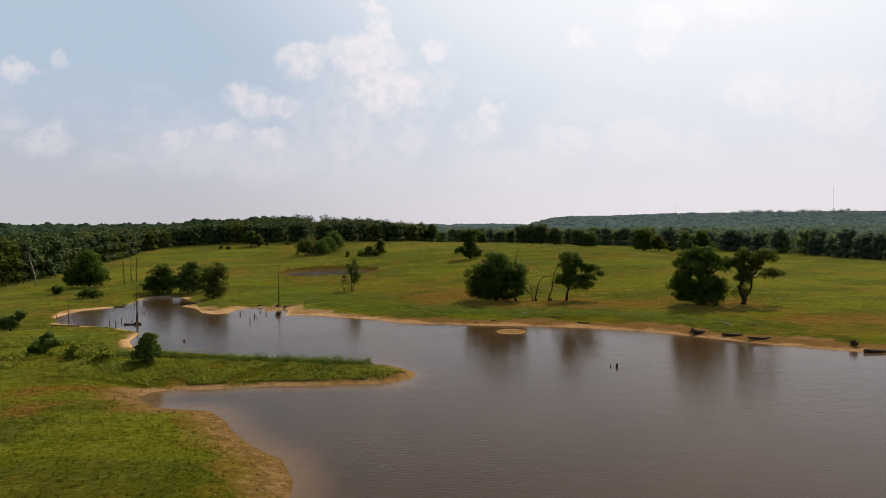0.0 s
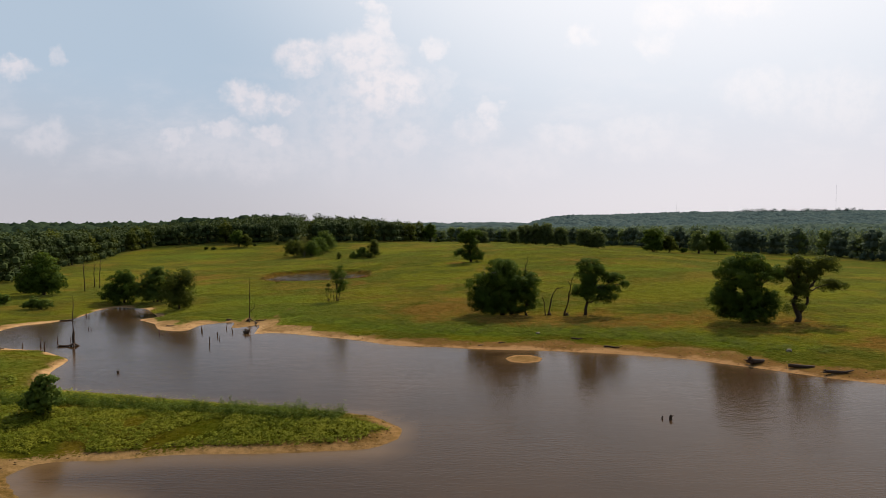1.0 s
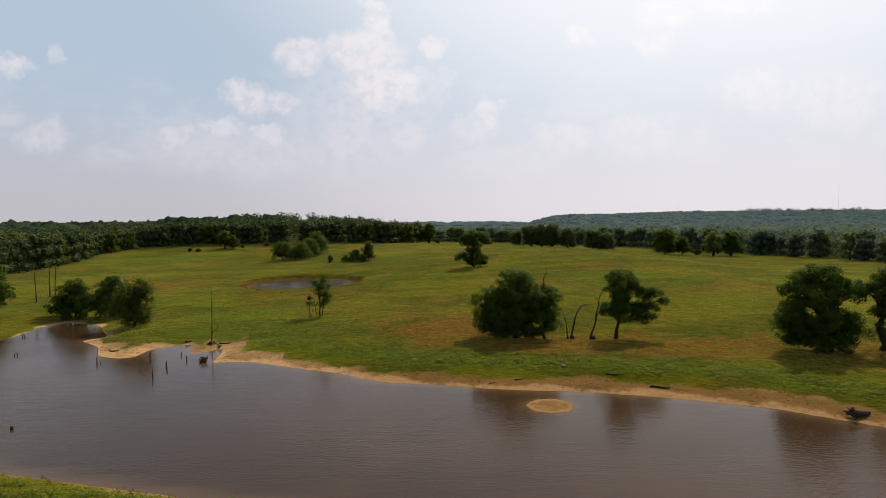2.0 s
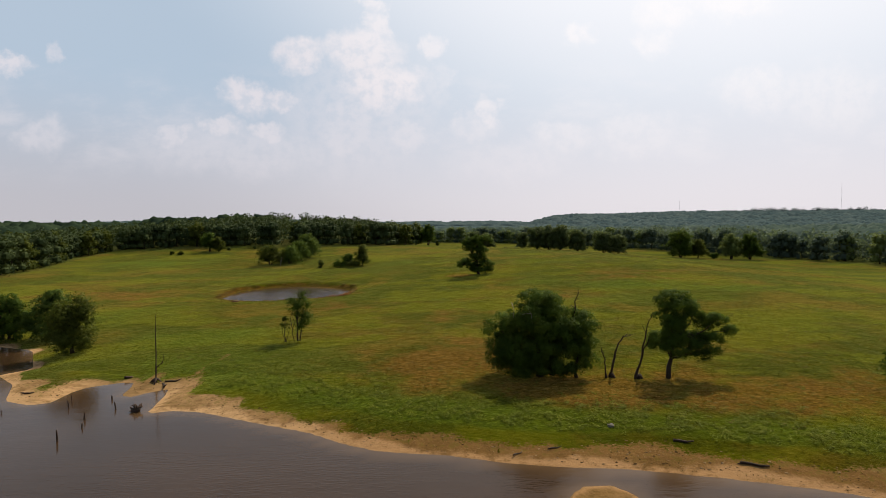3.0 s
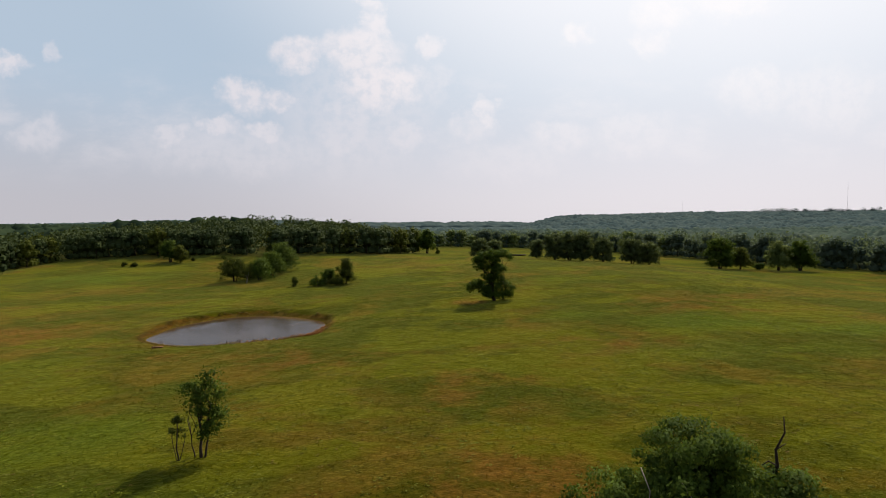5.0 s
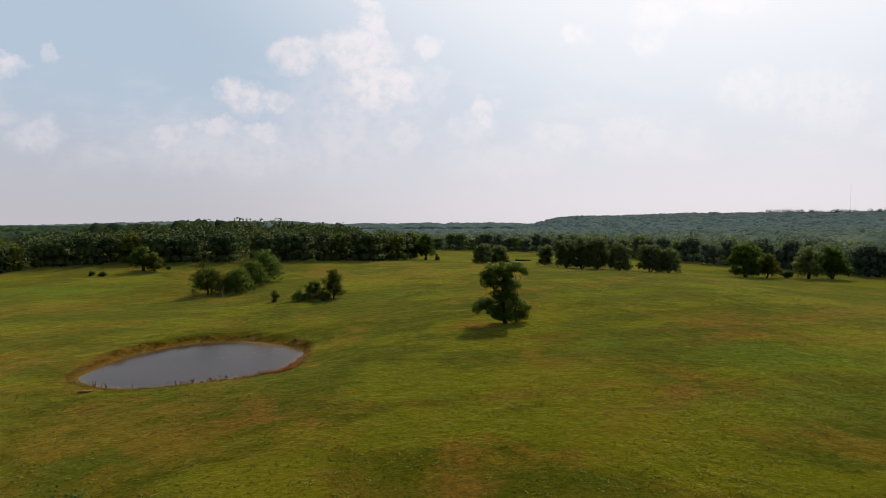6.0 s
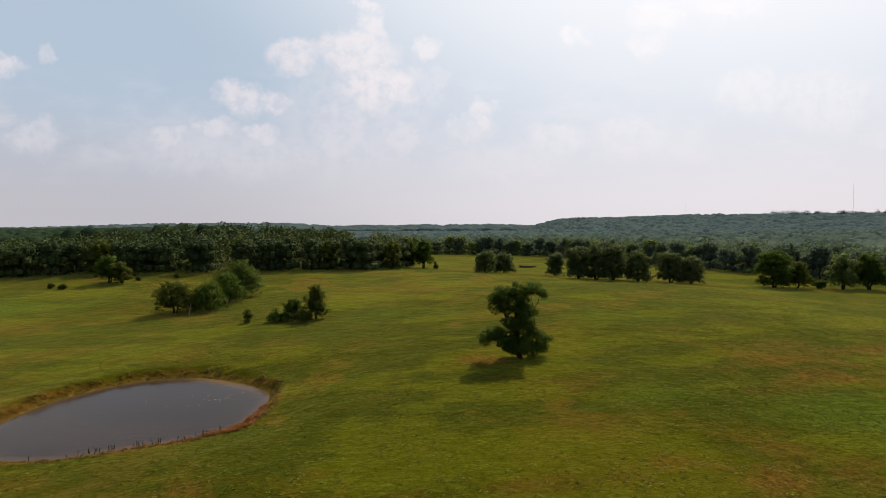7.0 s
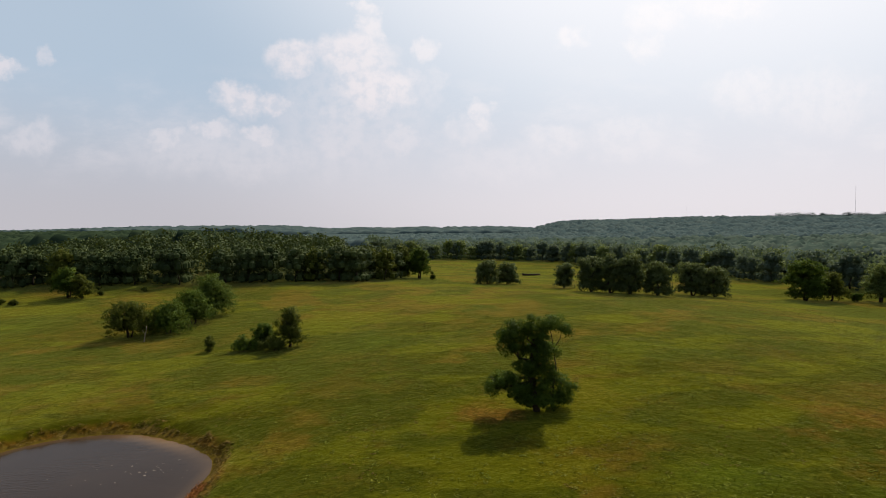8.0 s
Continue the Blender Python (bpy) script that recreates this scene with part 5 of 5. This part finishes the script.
for i, (x, y, tall, thick, lean) in enumerate((
        (-72.2, 106.1, 0.9, 0.09, 0.1), (-69.6, 103.7, 0.5, 0.12, 0.2), (-60.6, 94.3, 1.3, 0.2, 0.15), (-60.5, 98.5, 0.8, 0.08, 0.05), (-57.8, 98.4, 1.3, 0.1, 0.2), (-54.6, 94.6, 2.1, 0.1, 0.1),
        (-57.9, 102.1, 1.0, 0.1, 0.05), (-56.5, 103.0, 0.7, 0.09, 0.05), (-59.5, 112.3, 0.7, 0.09, 0.1), (-59.0, 112.1, 0.7, 0.08, 0.05), (-68.4, 126.0, 0.9, 0.1, 0.2), (-67.3, 124.9, 0.8, 0.08, 0.1),
        (-69.2, 127.4, 0.8, 0.08, 0.1), (-45.4, 107.6, 1.3, 0.09, 0.05), (-39.3, 109.2, 1.1, 0.1, 0.1), (-34.4, 100.1, 1.5, 0.1, 0.35), (-35.5, 105.6, 1.0, 0.11, 0.1), (-34.3, 103.3, 0.7, 0.08, 0.1),
        (-34.3, 108.8, 1.0, 0.1, 0.5), (-40.4, 111.4, 1.1, 0.07, 0.0), (-36.5, 112.0, 0.7, 0.1, 0.3), (-44.8, 107.4, 0.5, 0.07, 0.1))):
    stump(x, y, tall, thick, lean, 400 + i, "dark waterlogged stump rising from the inlet")
stump(19.1, 66.1, 0.62, 0.15, 0.2, 430, "dark broken stump out in the lake")
stump(18.4, 66.2, 0.4, 0.08, 0.1, 431, "small dark stump tip beside a stump")
stump(-38.1, 83.2, 0.4, 0.17, 0.15, 432, "low dark stump tip in the lake")


def log(x, y, size, thick, turn, seed, label, root=True, mat=None, arm=0.0):
    """A fallen trunk that lies on the shore, with its torn root plate."""
    rng = np.random.default_rng(seed)
    base = tagged(new("driftwood_log"), label, "log")
    base.location, base.rotation_euler = (x, y, max(height_at(x, y), 0.0)), (0, 0, turn)
    out = ([], [])
    tube(out, [(-size / 2, 0, thick * 0.9), (-size / 4, 0.08, thick * 0.8), (size / 6, -0.05, thick * 0.75), (size / 2, 0.1, thick * (0.9 + arm))], [thick * 1.1, thick, thick * 0.8, thick * (0.35 if arm else 0.5)], 9)
    part("trunk", mesh_of("trunk", out[0], out[1], mat or SOAKED, True), base)
    if root:
        out = ([], [])
        for k in range(9):
            a = k * 0.7 + rng.uniform(-0.2, 0.2)
            r = thick * rng.uniform(1.5, 2.6)
            z = max(thick * 0.9 + r * math.sin(a), 0.02)
            tube(out, [(-size / 2 + 0.1, 0, thick * 0.9), (-size / 2 - 0.1, r * 0.5 * math.cos(a), (thick * 0.9 + z) / 2), (-size / 2 - 0.2 + rng.uniform(-0.2, 0.2), r * math.cos(a), z)], [thick * 0.55, thick * 0.4, thick * 0.1], 5)
        part("root_plate", mesh_of("root_plate", out[0], out[1], mat or SOAKED, True), base)
    return base


log(36.3, 84.9, 1.8, 0.3, 0.2, 1, "short thick dark log at the waterline")
log(39.9, 82.3, 2.6, 0.2, -0.25, 2, "long dark log lying at the waterline", root=False)
log(42.6, 79.9, 2.8, 0.17, -0.1, 3, "dark log with root plate reaching over the sand", arm=1.0)
log(52.3, 75.3, 1.1, 0.26, 0.6, 4, "dark lump of driftwood on the sand")
log(52.9, 72.5, 2.6, 0.23, -0.1, 5, "heavy dark log lying in the shallows", root=False)
log(-54.4, 98.4, 1.3, 0.13, 0.3, 6, "tangled dark driftwood at the snag's foot")
log(-33.0, 116.2, 2.2, 0.13, -1.0, 7, "fallen dead branch by the shore snag", root=False, mat=DEAD, arm=3.0)
log(-32.6, 117.6, 1.8, 0.1, 0.2, 8, "fallen dead branch by the shore snag", root=False, mat=DEAD, arm=2.0)
log(-69.0, 121.6, 2.6, 0.13, 0.6, 9, "leaning dark log at the inlet's edge", root=False, arm=3.0)
log(-63.0, 95.0, 5.0, 0.1, 0.0, 10, "long thin sunken log along the bank", root=False)
log(-47.0, 177.7, 1.3, 0.16, 0.4, 11, "short rotten orange-brown log by the pond", mat=bark_material("rotten_wood", (0.1, 0.04, 0.015), (0.36, 0.16, 0.06)))
log(17.8, 96.9, 1.5, 0.1, -0.3, 12, "grey weathered driftwood on the sand", root=False, arm=0.5)
log(21.7, 93.4, 1.8, 0.1, -0.4, 13, "low brown driftwood tangle on the sand", mat=DEAD)
log(7.6, 96.8, 1.3, 0.05, 0.35, 14, "thin dark stick on the sand", root=False, arm=1.0)
log(4.6, 96.2, 1.2, 0.05, 0.7, 15, "thin dark stick on the sand", root=False, arm=1.0)
log(-46.2, 113.2, 0.9, 0.09, 0.4, 16, "small root stub on the sand bar", mat=DEAD)
log(-39.0, 119.8, 0.8, 0.16, 0.4, 17, "dark chunk of wood on the bank", root=False)


def root_ball(x, y, size, seed):
    rng = np.random.default_rng(seed)
    out = ([], [])
    for k in range(18):
        a, tilt = rng.uniform(0, 6.28), rng.uniform(0.05, 1.3)
        r = size * rng.uniform(0.7, 1.15)
        tip = (r * math.cos(a) * math.cos(tilt), 0.6 * r * math.sin(a) * math.cos(tilt), r * 0.85 * math.sin(tilt))
        tube(out, limb(rng, (0, 0, 0.1), tip, 0.2, 3), [size * 0.22, size * 0.16, size * 0.1, size * 0.03], 5)
    ob = new("root_ball", mesh_of("root_ball", out[0], out[1], SOAKED, True))
    ob.location = (x, y, 0)
    tagged(ob, "upturned dark root ball in the shallows", "stump")


root_ball(-31.7, 108.0, 0.95, 5)
log(37.5, 404.0, 8.0, 0.5, 0.25, 18, "long low dark brush pile on the far pasture", mat=DEAD)


def rock(x, y, size, seed, label):
    bm = bmesh.new()
    bmesh.ops.create_icosphere(bm, subdivisions=3, radius=1)
    for v in bm.verts:
        v.co *= 1 + 0.28 * noise.noise(v.co * 1.3 + Vector((seed, 0, 0))) + 0.08 * noise.noise(v.co * 4)
        v.co = Vector((v.co.x * size, v.co.y * size * 0.8, v.co.z * size * 0.6))
    me = bpy.data.meshes.new("rock")
    bm.to_mesh(me)
    bm.free()
    me.materials.append(ROCK)
    ob = tagged(new("rock", me), label, "rock")
    ob.location = (x, y, height_at(x, y) + size * 0.25)


rock(12.9, 100.0, 0.3, 3, "pale rounded boulder in the grass")
rock(41.5, 87.6, 0.35, 5, "flat pale stone above the sand")


def shore_debris(seed):
    """Clods, pebbles and bits of bark strewn over the bare shore: small uneven eight-sided lumps."""
    rng = np.random.default_rng(seed)
    x, y = rng.uniform(-50, 62, 60000), rng.uniform(30, 122, 60000)
    z, lake, pond = land(x, y)
    ok = (lake > 0.25) & (lake < sand_width(x, y) + 0.6) & (rng.random(x.shape) < np.where(y > 58, 0.85, 0.5)) & (ripple(x, y, 4, 71) > -0.6)
    rows = np.stack([x, y, z], 1)[ok]
    n = len(rows)
    size = 0.03 + 0.075 * rng.random((n, 1)) ** 3
    turn = rng.uniform(0, 6.28, n)
    axes = np.array([(1, 0, 0), (0, 1, 0), (-1, 0, 0), (0, -1, 0), (0, 0, 0.7), (0, 0, -0.5)], float)
    pts = axes[None] * rng.uniform(0.6, 1.5, (n, 6, 1)) * size[:, None, :] * np.array([1.6, 1.0, 0.8])
    c, d = np.cos(turn)[:, None], np.sin(turn)[:, None]
    pts = np.stack([pts[..., 0] * c - pts[..., 1] * d, pts[..., 0] * d + pts[..., 1] * c, pts[..., 2]], -1) + rows[:, None, :]
    tris = np.array([(0, 1, 4), (1, 2, 4), (2, 3, 4), (3, 0, 4), (1, 0, 5), (2, 1, 5), (3, 2, 5), (0, 3, 5)])
    mat, nodes = material("shore_litter")
    own = nodes.add("ShaderNodeNewGeometry").outputs["Random Per Island"]
    col = nodes.mix(nodes.ramp(own, 0.35, 0.6), (0.07, 0.04, 0.016), (0.3, 0.19, 0.09))
    finish(nodes, nodes.add("ShaderNodeBsdfPrincipled", Base_Color=col, Roughness=1.0, Specular_IOR_Level=0.0).outputs[0])
    me = mesh_of("shore_debris", pts.reshape(-1, 3), (tris[None] + 6 * np.arange(n)[:, None, None]).reshape(-1, 3).tolist(), mat)
    tagged(new("shore_debris", me), "brown clods, pebbles and bark strewn on the shore", "debris", kind="stuff")


shore_debris(440)


# ---------- weeds and grass ----------
def weeds(name, places, tall, wide, leaves, size, mat, label, seed):
    """Joined leafy clumps, each a small uneven dome on the ground."""
    rng = np.random.default_rng(seed)
    places = np.asarray(places, float)
    n = len(places)
    up = rng.uniform(0.55, 1.25, (n, 1)) * tall * (1 + 0.35 * ripple(places[:, :1], places[:, 1:2], 4, 40))
    out = rng.uniform(0.6, 1.3, (n, 1)) * wide
    u = unit(rng.normal(size=(n, leaves, 3)))
    u[..., 2] = np.abs(u[..., 2])
    r = rng.uniform(0.35, 1.0, (n, leaves, 1))
    spots = u * r * np.concatenate([out, out, up], 1)[:, None, :] + places[:, None, :]
    facing = u * 0.45 + rng.normal(size=u.shape) * 0.3 + np.array([0, 0, 0.9])
    rows = leaf_faces(rng, spots.reshape(-1, 3), facing.reshape(-1, 3), size, 0.5)
    tagged(new(name, mesh_of_arrays(name, rows, 4, mat, (u * 0.7 + rng.normal(size=u.shape) * 0.25 + np.array([0, 0, 0.6])).reshape(-1, 3))), label, "weeds", kind="stuff")


def ground_places(rng, count, x0, x1, y0, y1, test):
    x, y = rng.uniform(x0, x1, count), rng.uniform(y0, y1, count)
    z, lake, pond = land(x, y)
    ok = test(x, y, lake, pond)
    return np.stack([x, y, z], 1)[ok]


weed_rng = np.random.default_rng(501)
ridge = ground_places(weed_rng, 5200, -46, -9.0, 60, 76, lambda x, y, lake, pond: (lake > 0.4) & (np.abs(y - (65.1 - 0.10 * (x + 8) + 0.35 * ripple(x, y, 9, 12))) < 1.7 + 0.6 * ripple(x, y, 5, 13)))
weeds("weeds", ridge, 1.0, 0.42, 26, 0.17, SPIT_LEAF, "tall dense green weeds along the spit", 502)
verge = ground_places(weed_rng, 16000, -46, -4.5, 58, 76, lambda x, y, lake, pond: (lake > 1.0) & (ripple(x, y, 6, 83) > -0.55) & (weed_rng.random(x.shape) < step(-46, -36, x)) & (np.abs(y - (65.1 - 0.10 * (x + 8))) > 1.5))
weeds("spit_grass", verge, 0.3, 0.34, 12, 0.16, leaf_material("spit_grass_leaves", (0.14, 0.17, 0.01), (0.3, 0.29, 0.025), patch=0.4), "bright yellow-green tufted grass on the spit", 508)
brush = ground_places(weed_rng, 2600, -72, -34, 60, 80, lambda x, y, lake, pond: (lake > 2) & (ripple(x, y, 11, 14) > 0.1) & (weed_rng.random(x.shape) < step(-74, -58, x)))
weeds("bank_weeds", brush, 0.6, 0.5, 20, 0.24, WEED_LEAF, "leafy green weeds on the lake bank", 503)
band = ground_places(weed_rng, 16000, -30, 48, 86, 125, lambda x, y, lake, pond: (lake > 4.6) & (weed_rng.random(x.shape) < step(4.4, 6.5, lake) * step(14 + 3 * ripple(x, y, 14, 15), 8, lake)) & (ripple(x, y, 6, 16) > -0.5))
weeds("shore_weeds", band, 0.4, 0.4, 24, 0.115, WEED_LEAF, "knee-high green weeds above the sandy shore", 504)
def meadow_places(count, size, seed, least, y1=300):
    """Places of weeds in drifts, each drift thinning out at its edges."""
    def test(x, y, lake, pond):
        drift = ripple(x, y, size, seed) + 0.6 * ripple(x, y, size * 0.27, seed + 1)
        return (lake > 7) & (pond > 3) & (weed_rng.random(x.shape) < step(least, least + 0.7, drift)) & (gap_to(x, y, LEFT_WOOD) > 2)
    return ground_places(weed_rng, count, -85, 85, 98, y1, test)


weeds("meadow_weeds", meadow_places(24000, 17, 17, -0.2), 0.16, 0.4, 9, 0.17, MEADOW_WEED, "scattered low yellow-green weed clumps in the pasture", 505)
weeds("dark_weeds", meadow_places(14000, 26, 61, 0.0), 0.2, 0.46, 10, 0.18, WEED_LEAF, "darker green weed clumps in the pasture", 515)
weeds("dry_weeds", meadow_places(15000, 21, 63, 0.1), 0.16, 0.38, 9, 0.15, DRY_WEED, "dry tan and reddish weed clumps in the pasture", 516)
rim = ground_places(weed_rng, 9000, -58, -20, 176, 216, lambda x, y, lake, pond: (pond > 0.3) & (pond < 1.6 + 0.6 * ripple(x, y, 5, 31)))
weeds("pond_rim_weeds", rim, 0.34, 0.36, 12, 0.18, leaf_material("rim_weed_leaves", (0.1, 0.065, 0.012), (0.21, 0.13, 0.03), patch=0.5), "brownish rank growth round the pond", 506)
rusty = ground_places(weed_rng, 9000, -36, -20, 178, 197, lambda x, y, lake, pond: (pond > -0.3) & (pond < 0.5 + 1.6 * np.exp(-((x + 25) ** 2 + (y - 188) ** 2) / 12)) & (weed_rng.random(x.shape) < 0.12 + 0.88 * step(-30, -26.5, x)))
weeds("rusty_growth", rusty, 0.5, 0.3, 12, 0.2, RUST_LEAF, "rusty brown dead growth at the pond's edge", 507)
for x, y, w, h, s in ((-43.0, 66.0, 3.0, 1.7, 74), (-39.0, 64.0, 2.6, 1.6, 75)):
    tree(x, y, random_lobes(np.random.default_rng(s), w, h, 0.0, 4), [(0, 0, 0, 0, h * 0.6, 0.05)], 600, 0.24, s, "small leafy green bush among the weeds", WEED_LEAF, "bush", "bush", 0.3)


def reeds(seed):
    """Dark dead stalks that stand in the pond's near edge."""
    rng = np.random.default_rng(seed)
    out = ([], [])
    for (ax, ay), (bx, by) in zip(POND[36::2], POND[38::2] + POND[:1]):
        for _ in range(15):
            t, back = rng.random(), rng.uniform(-0.2, 1.0)
            x, y = ax + (bx - ax) * t, ay + (by - ay) * t + back
            if ripple(np.array(x), np.array(y), 4, 21) < -0.1:
                continue
            h = rng.uniform(0.2, 0.65)
            tube(out, [(x, y, POND_LEVEL - 0.2), (x + rng.normal(0, 0.05), y, POND_LEVEL + h * 0.6), (x + rng.normal(0, 0.12), y, POND_LEVEL + h)], [0.035, 0.03, 0.015], 4, False)
    tagged(new("reeds", mesh_of("reeds", out[0], out[1], DEAD)), "dark dead reeds along the pond's edge", "reeds", kind="stuff")


reeds(9)


def foam_flecks(seed):
    """A few pale flecks of foam that drift on the pond."""
    rng = np.random.default_rng(seed)
    verts, faces = [], []
    for k in range(30):
        x, y = (-34.0, 200.6) + rng.normal(0, 1, 2) * (3.2, 1.5)
        r, first = rng.uniform(0.03, 0.075), len(verts)
        for i in range(6):
            a = i * 1.047
            d = r * rng.uniform(0.6, 1.3)
            verts.append((x + 1.8 * d * math.cos(a), y + d * math.sin(a), POND_LEVEL + 0.006))
        verts.append((x, y, POND_LEVEL + 0.03))
        faces += [(first + i, first + (i + 1) % 6, first + 6) for i in range(6)]
    tagged(new("foam_flecks", mesh_of("foam_flecks", verts, faces, PALE_DEAD)), "pale foam flecks drifting on the pond", "foam", kind="stuff")


foam_flecks(12)


def grass(name, rows, tall, label, seed):
    """Loose blades, three to a tuft, that arch over and lie their own ways."""
    rng = np.random.default_rng(seed)
    n = len(rows)
    places = np.repeat(rows, 3, 0) + np.concatenate([rng.normal(0, 0.08, (n * 3, 2)), np.full((n * 3, 1), 0.0)], 1)
    a = rng.uniform(0, 6.28, n * 3)
    side = np.stack([np.cos(a), np.sin(a), np.zeros(n * 3)], 1)
    ahead = np.stack([-np.sin(a), np.cos(a), np.zeros(n * 3)], 1)
    h = (np.repeat(tall * rng.uniform(0.6, 1.3, n), 3) * rng.uniform(0.6, 1.3, n * 3))[:, None]
    rise = rng.uniform(0.45, 1.0, (n * 3, 1))
    foot = places - ahead * h * 0.2
    tip = places + ahead * h * 0.5 + np.array([0, 0, 1]) * h * rise
    blades = np.stack([foot - side * h * 0.15, foot + side * h * 0.15, tip], 1).reshape(-1, 3)
    flat = unit(np.cross(side, tip - foot))
    me = mesh_of_arrays(name, blades, 3, GRASS, flat * 0.55 + np.array([0, 0, 0.6]))
    z, lake, pond = land(rows[:, 0], rows[:, 1])
    dry, lush = wear(rows[:, 0], rows[:, 1], lake, pond)
    layer(me, "dry", np.repeat(dry, 9))
    layer(me, "lush", np.repeat(lush, 9))
    tagged(new(name, me), label, "grass", kind="stuff")


grass_rng = np.random.default_rng(601)


def grows(x, y, lake, pond):
    return (lake > sand_width(x, y) + 0.8 * ripple(x, y, 3, 19)) & (pond > 0.8)


def thinning(core, count, x0, x1, y0, y1, fade):
    """Places of tufts, dense in the core box and thinner with the distance from it."""
    def test(x, y, lake, pond):
        away = np.hypot(np.maximum(np.maximum(core[0] - x, x - core[1]), 0), np.maximum(np.maximum(core[2] - y, y - core[3]), 0))
        return grows(x, y, lake, pond) & (grass_rng.random(x.shape) < np.exp(-away / fade)) & (gap_to(x, y, LEFT_WOOD) > 0)
    return ground_places(grass_rng, count, x0, x1, y0, y1, test)


grass("grass", thinning((-40, 45, 95, 215), 330000, -125, 120, 88, 330, 38), 0.17, "uneven green and yellow pasture grass", 602)
grass("bank_grass", thinning((-45, 0, 30, 75), 110000, -100, -3, 20, 160, 22), 0.2, "short bright green grass on the lake bank", 604)


# ---------- radio masts on the far hill ----------
def mast(x, y, foot, tall, wide):
    out = ([], [])
    for k in range(3):
        a = k * 2.094
        tube(out, [(wide * math.cos(a), wide * math.sin(a), 0), (wide * 0.5 * math.cos(a), wide * 0.5 * math.sin(a), tall)], [0.07, 0.06], 5)
    for i in range(18):
        z0, z1 = tall * i / 18, tall * (i + 1) / 18
        r0, r1 = wide * (1 - 0.5 * i / 18), wide * (1 - 0.5 * (i + 1) / 18)
        for k in range(3):
            a, b = k * 2.094, (k + 1) * 2.094
            tube(out, [(r0 * math.cos(a), r0 * math.sin(a), z0), (r1 * math.cos(b), r1 * math.sin(b), z1)], [0.03, 0.03], 4)
    ob = new("radio_mast", mesh_of("radio_mast", out[0], out[1], SKY_PALED_STEEL))
    ob.location = (x, y, foot)
    tagged(ob, "thin steel lattice radio mast behind the hill", "mast")


mast(1110, 1715, 4, 122, 0.55)
mast(655, 1715, 4, 74, 0.16)
